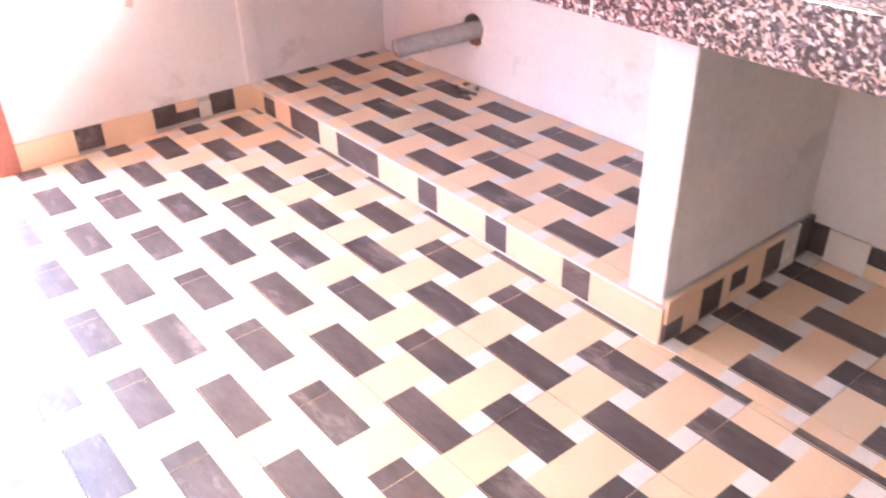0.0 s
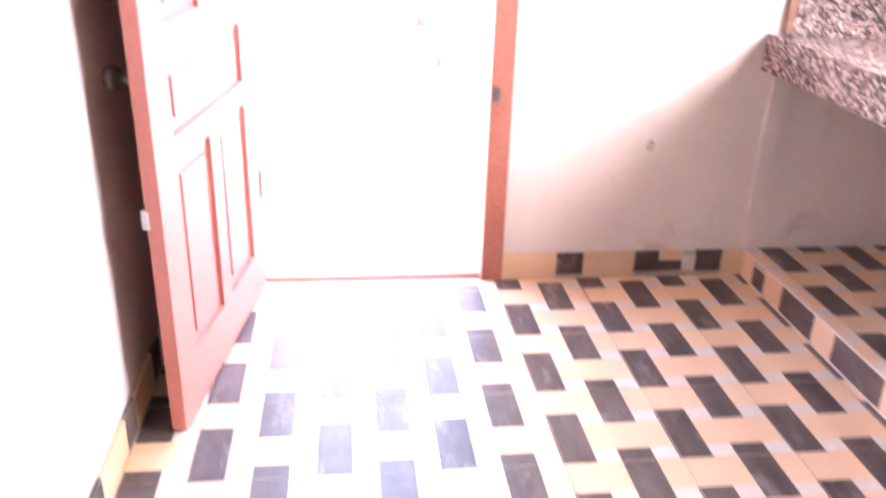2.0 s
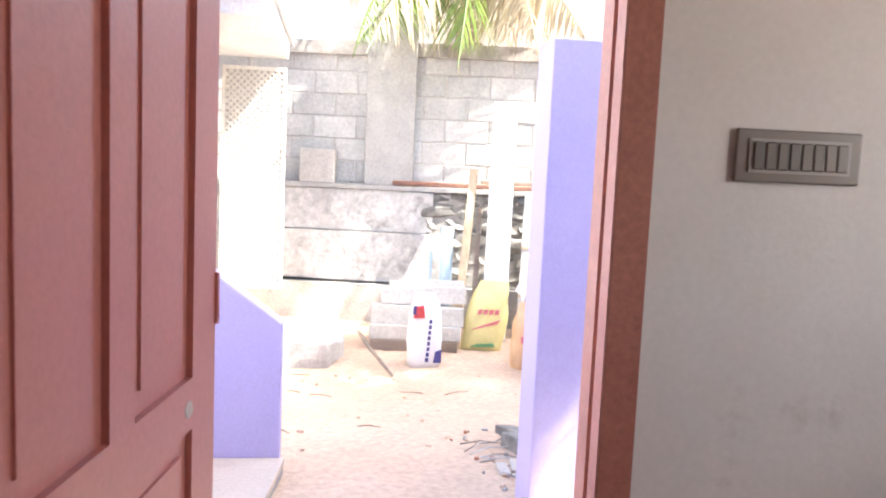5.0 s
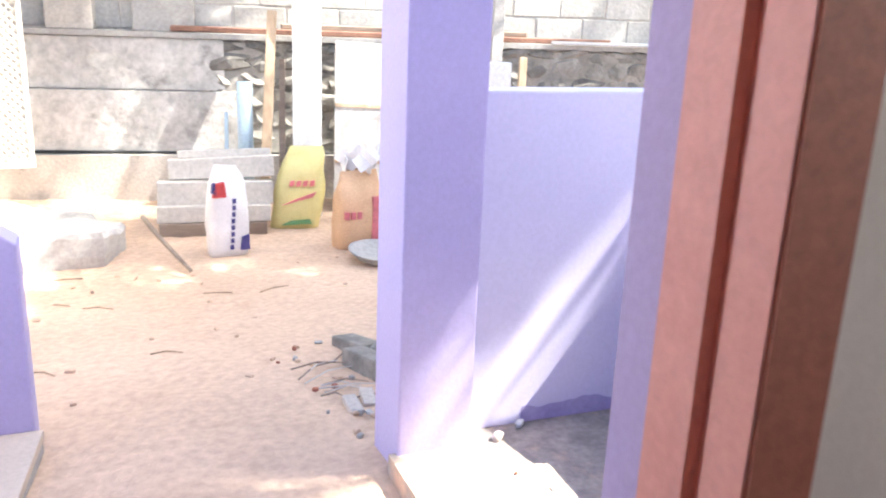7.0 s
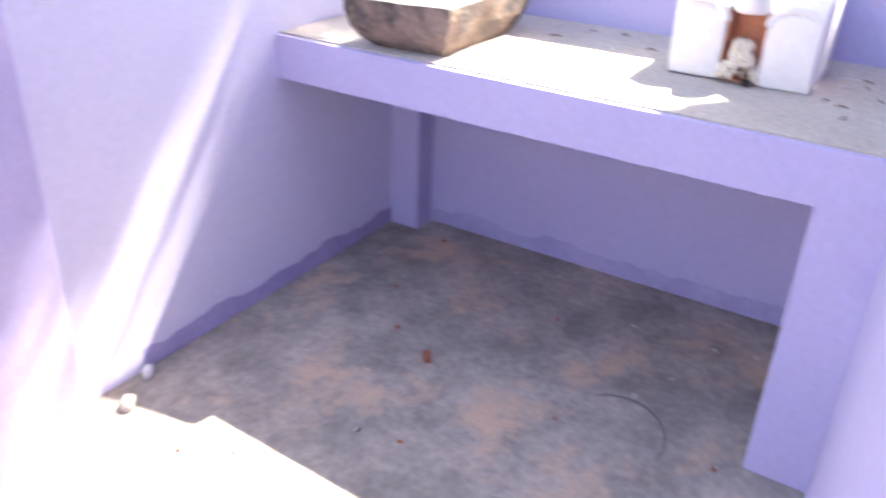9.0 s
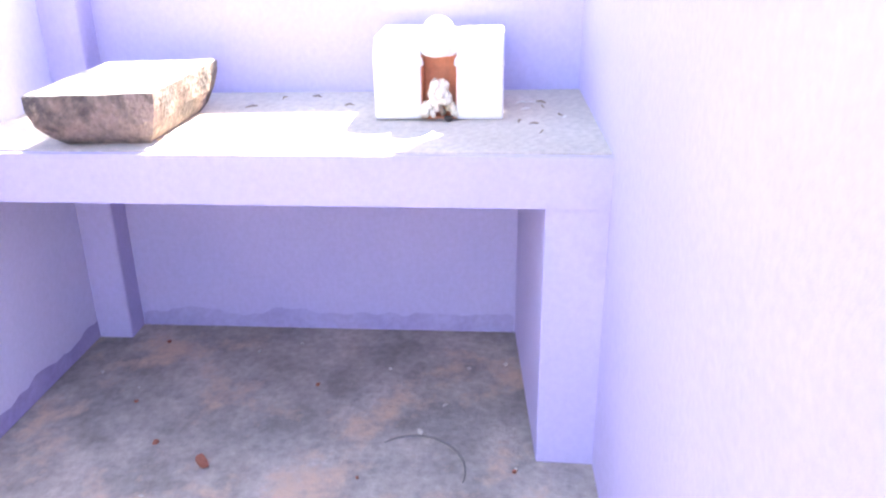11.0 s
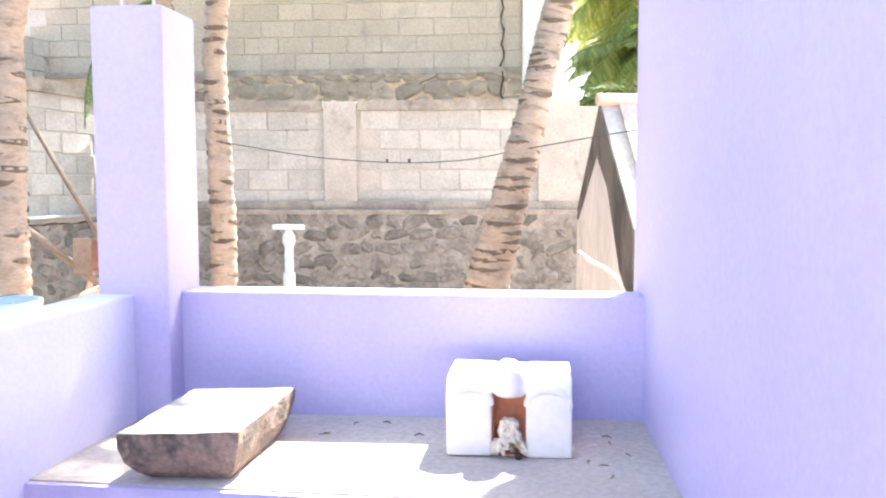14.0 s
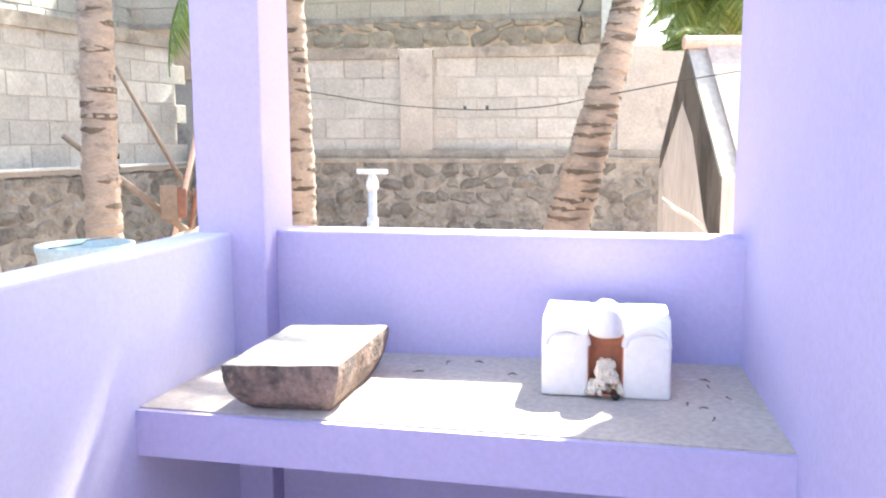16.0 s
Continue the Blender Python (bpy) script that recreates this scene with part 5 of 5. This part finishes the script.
for outline, low, high, seed in (([(-1.75, 5.15), (-1.0, 4.92), (-0.55, 5.02), (-0.40, 5.35), (-0.62, 5.72), (-1.5, 5.75)], -0.42, -0.17, 1.0),
                                 ([(-2.2, 5.3), (-1.75, 5.25), (-1.7, 5.8), (-2.2, 5.9)], -0.40, -0.05, 7.0)):
    thing("stone_slab", broken_slab(outline, low, high, seed), M_CONCRETE, "pale broken concrete slab lying in the sand", "stone", group="broken slabs in the yard")
stick_pts = [(-0.30, 5.42, -0.16), (-0.22, 5.2, -0.24), (-0.13, 4.95, -0.31), (-0.06, 4.72, -0.355)]
thing("stick", tube(stick_pts, [0.017, 0.016, 0.015, 0.012], 7), M_WOOD_OLD, "grey crooked stick lying on the sand", "stick", smooth=True)
random.seed(33)
for x, y, w, d, h, lift, a in ((0.455, 2.56, 0.11, 0.30, 0.06, 0.01, 16), (0.47, 2.84, 0.12, 0.20, 0.05, 0.0, 24), (0.60, 2.70, 0.10, 0.20, 0.05, 0.0, 60)):
    bm = worn(rough_up(boxes((-w / 2, w / 2, -d / 2, d / 2, -0.05, h)), 0.012, 9, x * 7), 0.012, 2)
    ob = thing("broken_block", bm, M_DARK_BLOCK, "broken grey concrete block half sunk beside the pillar", "rubble", group="rubble beside the pillar")
    ob.matrix_world = pose(x, y, ground_height(x, y) + lift, -5, 6, a)
for x, y, a in ((0.270, 2.21, 4), (0.345, 2.27, -6)):
    ob = thing("tile_offcut", worn(rough_up(boxes((-0.026, 0.026, -0.055, 0.055, -0.01, 0.016)), 0.003, 20, x), 0.003, 1), M_SLAB_TOP, "small grey-green tile offcut lying in the sand", "tile", group="rubble beside the pillar")
    ob.matrix_world = pose(x, y, ground_height(x, y) + 0.012, 8, 4, a)
for k in range(34):
    x, y = random.gauss(0.34, 0.12), random.uniform(1.95, 3.0)
    if x > 0.24 and y < 2.0:
        continue
    bm = bmesh.new()
    rock(bm, 0, 0, 0, random.uniform(0.012, 0.055), random.uniform(0.012, 0.04), random.uniform(0.01, 0.03), k * 2.3)
    ob = thing("brick_chip", bm, (M_CONCRETE, M_SAND, M_BRICK_RED, M_SAND)[k % 4], "small chip of rubble in the sand", "rubble", group="rubble beside the pillar")
    ob.matrix_world = pose(x, y, ground_height(x, y) + 0.006, 0, 0, random.uniform(0, 180))
for k in range(12):
    x, y, a = random.uniform(0.2, 0.44), random.uniform(2.25, 2.7), random.uniform(-30, 40)
    size = random.uniform(0.08, 0.26)
    bm = tube([(0, 0, 0.004), (size * 0.5, 0.015, 0.016), (size, -0.01, 0.008)], [0.004, 0.0035, 0.002], 5)
    ob = thing("twig", bm, M_DUSTY if k % 2 else M_WOOD_OLD, "pale dry twig among the rubble", "twig", group="twigs beside the pillar")
    ob.matrix_world = pose(x - size * 0.5, y, ground_height(x, y) + 0.01, 0, 0, a)

# branches leaning in the yard corner
for i, (a, b, r, m) in enumerate((((6.0, 4.55, -0.4), (6.9, 3.9, 1.75), 0.05, M_WOOD_RED), ((6.3, 4.2, 0.35), (5.9, 5.3, 1.35), 0.035, M_WOOD_OLD), ((6.45, 4.3, 0.6), (6.2, 5.1, 2.2), 0.022, M_WOOD_OLD), ((5.4, 4.9, 0.1), (6.4, 4.1, 0.6), 0.04, M_WOOD_RAW), ((6.2, 4.35, -0.3), (6.8, 3.85, 1.4), 0.07, M_WOOD_OLD))):
    av, bv = Vector(a), Vector(b)
    mid = av.lerp(bv, 0.5) + Vector((0.03, 0.04, 0.03))
    thing("branch", tube([av, mid, bv], [r, r * 0.9, r * 0.7], 8), m, "cut branch leaning in the corner of the yard", "branch", group="branches in the corner", smooth=True)

leaning("pink_plank", "faded pink plank leaning in the yard corner", "timber", (6.2, 4.70, -0.36), (6.35, 4.18, 1.72), 0.09, 0.03, M_RIDGE)
leaning("dark_plank", "dark reddish plank leaning beside the pink one", "timber", (6.35, 4.62, -0.36), (6.45, 4.26, 1.2), 0.12, 0.03, M_WOOD_RED)
crate = base("crate", "small tan and brown wooden crate wedged among the branches", "crate", (6.1, 4.50, 0.62), 10)
part("crate_side", worn(boxes((-0.02, 0.0, -0.13, 0.02, 0.0, 0.30)), 0.006), M_WOOD_OLD, crate, "weathered tan side")
part("crate_body", worn(boxes((0.001, 0.16, -0.13, 0.02, 0.0, 0.28), (-0.015, 0.001, -0.21, -0.132, 0.02, 0.27)), 0.006), M_WOOD_RED, crate, "dark brown side")
leaning("bare_pole", "thin pale pole leaning by the water drum", "pole", (4.2, 4.42, -0.36), (4.2, 4.76, 1.10), 0.05, 0.04, M_DUSTY)

# ---- litter on porch and slab ----
random.seed(5)
for k in range(26):
    x, y = random.uniform(0.35, 1.75), random.uniform(0.45, 1.66)
    bm = bmesh.new()
    rock(bm, 0, 0, 0, random.uniform(0.008, 0.022), random.uniform(0.006, 0.016), random.uniform(0.005, 0.012), k * 1.7)
    ob = thing("pebble", bm, M_SLAB_TOP if k % 3 else M_BRICK_RED, "tiny crumb of mortar on the porch floor", "pebble", group="crumbs on the porch floor")
    ob.matrix_world = pose(x, y, PORCH_Z + 0.004, 0, 0, k * 31)
for x, y, sx, m, label in ((0.705, 1.735, 0.055, M_WHITE_PAINT, "white lump of mortar by the parapet"), (1.145, 1.205, 0.05, M_BRICK_RED, "red brick chip on the porch floor"), (0.60, 1.68, 0.06, M_SLAB_TOP, "flat stone chip on the porch floor")):
    bm = bmesh.new()
    rock(bm, 0, 0, 0, sx, sx * 0.5, sx * 0.5, x * 9)
    ob = thing("stone_chip", bm, m, label, "stone")
    ob.matrix_world = pose(x, y, PORCH_Z + sx * 0.2, 0, 0, 40)
for k in range(16):
    on_right = k < 10
    x = random.uniform(1.25, 1.8)
    y = random.uniform(0.31, 0.47) if on_right else random.uniform(0.85, 1.2)
    a = random.uniform(0, 6.28)
    size = random.uniform(0.012, 0.035)
    bm = tube([(0, 0, 0.003), (size * 0.5, 0.004, 0.006), (size, 0, 0.003)], [0.0012, 0.002, 0.0008], 4)
    ob = thing("twig", bm, M_LEAF_DRY if k % 3 else M_WHITE_PAINT, "scrap of dry leaf on the wash slab", "twig", group="scraps on the slab")
    ob.matrix_world = pose(x, y, SLAB_Z - 0.013 * (y - WALL_OUT), 0, 0, math.degrees(a))
random.seed(8)
for k in range(44):
    x, y = random.uniform(-0.9, 1.4), random.uniform(2.4, 4.8)
    if x < -0.6 and y < 2.5:
        continue
    bm = bmesh.new()
    if k % 3:
        rock(bm, 0, 0, 0, random.uniform(0.015, 0.05), random.uniform(0.015, 0.04), random.uniform(0.01, 0.03), k)
        ob = thing("pebble", bm, M_SAND, "small clod lying on the sand", "pebble", group="clods on the sand")
    else:
        length_ = random.uniform(0.06, 0.2)
        bm = tube([(0, 0, 0.004), (length_ * 0.5, 0.01, 0.01), (length_, 0, 0.004)], [0.003, 0.003, 0.002], 5)
        ob = thing("twig", bm, M_LEAF_DRY, "thin dry twig lying on the sand", "twig", group="twigs on the sand")
    ob.matrix_world = pose(x, y, ground_height(x, y) + 0.004, 0, 0, random.uniform(0, 360))

stain_bm = prism([(0.470 + (0.014 + 0.004 * math.sin(a * 1.7)) * math.cos(a * 0.45), 0.468 + (0.020 + 0.005 * math.cos(a * 2.3)) * math.sin(a * 0.45)) for a in range(14)], -0.0015, -0.0005, "y")
thing("plaster_scar", stain_bm, M_PLASTER_SCAR, "brownish chipped scar in the wall plaster", "wall scar")
ring_pts = [(1.145 + 0.14 * math.cos(radians(d)), 0.705 + 0.125 * math.sin(radians(d)), PORCH_Z + 0.0005) for d in range(-105, 45, 8)]
thing("ring_mark", tube(ring_pts, [0.001 + 0.003 * math.sin(math.pi * (k + 1) / 21) for k in range(len(ring_pts))], 5), M_RING, "faint curved mark in the porch cement", "mark")


def damp_strip(name, start, along, length_, normal, seed):
    """A thin darker strip at the foot of a painted wall, with an uneven upper edge."""
    bm = bmesh.new()
    count = int(length_ / 0.02)
    lower, upper = [], []
    for k in range(count + 1):
        p = Vector(start) + Vector(along) * (length_ * k / count)
        h = 0.055 + 0.028 * noise.noise(Vector((k * 0.13, seed, 0))) + 0.014 * noise.noise(Vector((k * 0.45, seed, 3)))
        lower.append(bm.verts.new(p + Vector(normal) * 0.0025))
        upper.append(bm.verts.new(p + Vector(normal) * 0.0015 + Vector((0, 0, h))))
    for k in range(count):
        bm.faces.new((lower[k], lower[k + 1], upper[k + 1], upper[k]))
    return structure(name, bm, M_LILAC_DAMP, "darker damp band at the foot of the lilac wall")


damp_strip("trim_damp_front", (0.72, 1.7608, PORCH_Z + 0.002), (1, -0.0258, 0), 1.03, (0, -1, 0), 2.0)
damp_strip("trim_damp_end", (WALL_B, 0.46, PORCH_Z + 0.002), (0, 1, 0), 1.165, (-1, 0, 0), 7.0)

# ---- tiles ----
PX, PY = 0.284, 0.298
DARK_W, DARK_L = 0.083, 0.195


def tint(u, v):
    """Which tile colour lies at a place of the woven pattern: 0 beige, 1 dark, 2 white."""
    for ox, oy in ((0, 0), (PX / 2, PY / 2)):
        a = (u - ox + PX / 2) % PX - PX / 2
        b = (v - oy + PY / 2) % PY - PY / 2
        if abs(a) < DARK_W / 2 and abs(b) < DARK_L / 2:
            return 1
    for ox, oy in ((PX / 2, 0), (0, PY / 2)):
        a = (u - ox + PX / 2) % PX - PX / 2
        b = (v - oy + PY / 2) % PY - PY / 2
        if abs(a) < (PX - DARK_W) / 2 and abs(b) < (PY - DARK_L) / 2:
            return 0
    return 2


def cuts(low, high, period, offsets):
    found = {round(low, 5), round(high, 5)}
    k = math.floor(low / period) - 1
    while k * period < high + period:
        for o in offsets:
            c = k * period + o
            if low + 0.001 < c < high - 0.001:
                found.add(round(c, 5))
        k += 1
    return sorted(found)


def floor_tile(x0, x1, y0, y1, cx, cy, thick):
    """One glazed tile from the patterned sheet, its print cut into its top."""
    ex, ey = (DARK_W / 2, PX / 2 - DARK_W / 2), (DARK_L / 2, PY / 2 - DARK_L / 2)
    us = cuts(x0 - cx, x1 - cx, PX, [s * e for e in ex for s in (-1, 1)])
    vs = cuts(y0 - cy, y1 - cy, PY, [s * e for e in ey for s in (-1, 1)])
    bm = bmesh.new()
    mx, my = (x0 + x1) / 2, (y0 + y1) / 2
    verts = [[bm.verts.new((u + cx - mx, v + cy - my, 0)) for v in vs] for u in us]
    for i in range(len(us) - 1):
        for j in range(len(vs) - 1):
            f = bm.faces.new((verts[i][j], verts[i + 1][j], verts[i + 1][j + 1], verts[i][j + 1]))
            f.material_index = tint((us[i] + us[i + 1]) / 2, (vs[j] + vs[j + 1]) / 2)
    rim = [verts[i][0] for i in range(len(us))] + [verts[-1][j] for j in range(1, len(vs))] + [verts[i][-1] for i in range(len(us) - 2, -1, -1)] + [verts[0][j] for j in range(len(vs) - 2, 0, -1)]
    low = [bm.verts.new(v.co - Vector((0, 0, thick))) for v in rim]
    for k in range(len(rim)):
        n = (k + 1) % len(rim)
        bm.faces.new((rim[n], rim[k], low[k], low[n]))
    return bm, mx, my


TILE_MATS = [M_TILE_BEIGE, M_TILE_DARK, M_TILE_WHITE]


def lay_tiles(owner, x0, x1, y0, y1, top, cx, cy, rng_):
    """Covers a floor with tiles of one pattern period, cut at its edges."""
    shared = {}
    i0, j0 = math.floor((x0 - cx) / PX), math.floor((y0 - cy) / PY)
    for i in range(i0, math.ceil((x1 - cx) / PX) + 1):
        for j in range(j0, math.ceil((y1 - cy) / PY) + 1):
            a, b = max(x0, cx + (i - 0.13) * PX), min(x1, cx + (i + 0.87) * PX)
            c, d = max(y0, cy + (j - 0.33) * PY), min(y1, cy + (j + 0.67) * PY)
            if b - a < 0.01 or d - c < 0.01:
                continue
            gap = 0.0008
            full = abs(b - a - PX) < 1e-4 and abs(d - c - PY) < 1e-4
            if full and "full" in shared:
                data = shared["full"]
                mx, my = (a + b) / 2, (c + d) / 2
            else:
                bm, mx, my = floor_tile(a + gap, b - gap, c + gap, d - gap, cx, cy, 0.006)
                data = to_mesh("tile", bm, TILE_MATS)
                if full:
                    shared["full"] = data
            ob = new("tile", data)
            ob.parent = owner
            ob.matrix_basis = pose(mx, my, top + rng_.uniform(-0.0004, 0.0004), rng_.uniform(-0.05, 0.05), rng_.uniform(-0.05, 0.05), 0)


tile_rng = random.Random(3)
lay_tiles(floor, WEST + 0.012, STEP_X - 0.003, SOUTH, -0.012, 0.001, 0.02, -1.185, tile_rng)
lay_tiles(floor, STEP_X - 0.003, EAST - 0.012, SOUTH, STEP_Y - 0.006, 0.001, 0.945, -2.18, tile_rng)
lay_tiles(platform, STEP_X - 0.002, EAST - 0.001, STEP_Y, -0.001, STEP_Z, 0.95, -1.295, tile_rng)


def strip_tiles(owner, spans, place, height, low=0.0):
    """Upright edging tiles; spans: (start, end, colour, from height, to height)."""
    for a, b, colour, z0, z1 in spans:
        bm = boxes((a + 0.0006, b - 0.0006, -0.008, 0.0, low + z0 * height, low + z1 * height))
        ob = new("edging_tile", to_mesh("edging_tile", bm, TILE_MATS[colour]))
        ob.parent = owner
        ob.matrix_basis = place


riser_spans = []
edges = [(0.0, 0.09, 0), (0.09, 0.17, 0), (0.17, 0.285, 0), (0.285, 0.48, 1), (0.48, 0.592, 0), (0.592, 0.83, 1), (0.83, 1.034, 0), (1.034, 1.125, 1), (1.125, 1.336, 0), (1.336, 1.42, 1), (1.42, 1.625, 0), (1.625, 1.715, 1), (1.715, 1.93, 0)]
for a, b, c in edges:
    riser_spans.append((a, b, c, 0.03, 0.98) if not (0.09 <= a < 0.1) else (a, b, 1, 0.03, 0.7))
strip_tiles(platform, riser_spans, pose(STEP_X + 0.004, 0, 0, 0, 0, -90), STEP_Z - 0.006)
baseboard = structure("baseboard", boxes((0.002, STEP_X - 0.002, -0.002, 0.0, 0.0, 0.09)), M_GROUT, "beige tile skirting with dark squares", "baseboard")
strip_tiles(baseboard, [(0.002, 0.192, 0, 0, 1), (0.192, 0.285, 1, 0.15, 0.98), (0.285, 0.466, 0, 0, 1), (0.466, 0.552, 1, 0.2, 1), (0.552, 0.636, 1, 0.22, 0.62), (0.552, 0.636, 0, 0.63, 1), (0.636, 0.684, 2, 0.2, 0.8), (0.684, 0.778, 1, 0.18, 1), (0.778, 0.86, 0, 0, 1)], pose(0, -0.0025, 0), 0.094)
base_east = structure("baseboard_east", boxes((EAST - 0.002, EAST, SOUTH, STEP_Y, 0.0, 0.09)), M_GROUT, "beige tile skirting under the counter", "baseboard")
east_spans = [(0.0, 0.05, 1, 0.1, 1), (0.05, 0.16, 2, 0.0, 1), (0.16, 0.25, 1, 0.45, 0.95), (0.16, 0.25, 0, 0.0, 0.44), (0.25, 0.42, 0, 0, 1), (0.42, 0.51, 1, 0.1, 1)]
k = 0.51
while k < 2.5:
    east_spans += [(k, k + 0.2, 0, 0, 1), (k + 0.2, k + 0.29, 1, 0.1, 1)]
    k += 0.29
strip_tiles(base_east, east_spans, pose(EAST - 0.0025, STEP_Y, 0, 0, 0, -90), 0.094)
base_sup = structure("baseboard_support", boxes((STEP_X + 0.006, EAST - 0.01, STEP_Y + 0.001, STEP_Y + 0.011, 0.0, 0.115)), M_GROUT, "beige and dark tile skirting of the counter support", "baseboard")
strip_tiles(base_sup, [(0.865, 0.93, 1, 0.05, 0.45), (0.865, 0.93, 0, 0.46, 1), (0.93, 0.995, 0, 0, 1), (0.995, 1.075, 1, 0.08, 0.8), (0.995, 1.075, 0, 0.81, 1), (1.075, 1.11, 0, 0, 1), (1.11, 1.175, 1, 0.3, 0.75), (1.11, 1.175, 0, 0, 0.29), (1.11, 1.175, 0, 0.76, 1), (1.175, 1.25, 0, 0, 1), (1.25, 1.33, 1, 0.1, 0.85), (1.25, 1.33, 0, 0.86, 1), (1.33, 1.40, 2, 0, 1), (1.40, 1.468, 1, 0.1, 1)], pose(0, STEP_Y, 0), 0.118)
base_west = structure("baseboard_west", boxes((WEST, WEST + 0.002, SOUTH, -0.01, 0.0, 0.09)), M_GROUT, "beige and dark tile skirting along the side wall", "baseboard")
west_spans, k = [], 0.0
while k < 4.4:
    west_spans += [(k, k + 0.2, 0, 0, 1), (k + 0.2, k + 0.29, 1, 0.1, 1)]
    k += 0.29
strip_tiles(base_west, west_spans, pose(WEST + 0.0025, SOUTH + 0.05, 0, 0, 0, 90), 0.094)

# ---- pieces of the yard walls ----
wall_rng = random.Random(12)
block_course(wall_y, 0.2, length - 0.1, 1.04, 2.34, 0.165, wall_rng)
rubble(wall_y, 3.6, length, -0.45, 0.96, 0.06, wall_rng)
block_course(wall_x, 0.0, 2.42, 1.09, 2.24, 0.165, wall_rng)
block_course(wall_x, 2.85, 4.83, 1.09, 2.24, 0.165, wall_rng)
rubble(wall_x, 0.0, length2, -0.45, 1.04, 0.06, wall_rng)
block_course(back_n, 6.2, 12.6, 2.35, 3.5, -0.008, wall_rng)
block_course(back, 3.4, length3 - 0.05, 3.02, 5.0, 0.09, wall_rng, (0.5, 0.235), M_BLOCK_TAN)
rubble(back, 5.2, length3 - 0.1, 2.36, 2.92, 0.015, wall_rng, 0.28, M_RUBBLE_TAN)
part("grout_line", boxes((STEP_X - 0.010, STEP_X - 0.005, STEP_Y, -0.012, 0.001, 0.004)), M_TILE_WHITE, platform, "white grout line along the riser")
part("edge_line", boxes((STEP_X - 0.006, STEP_X - 0.001, STEP_Y, -0.012, STEP_Z - 0.005, STEP_Z + 0.0008)), M_TILE_WHITE, platform, "pale worn edge of the plinth")
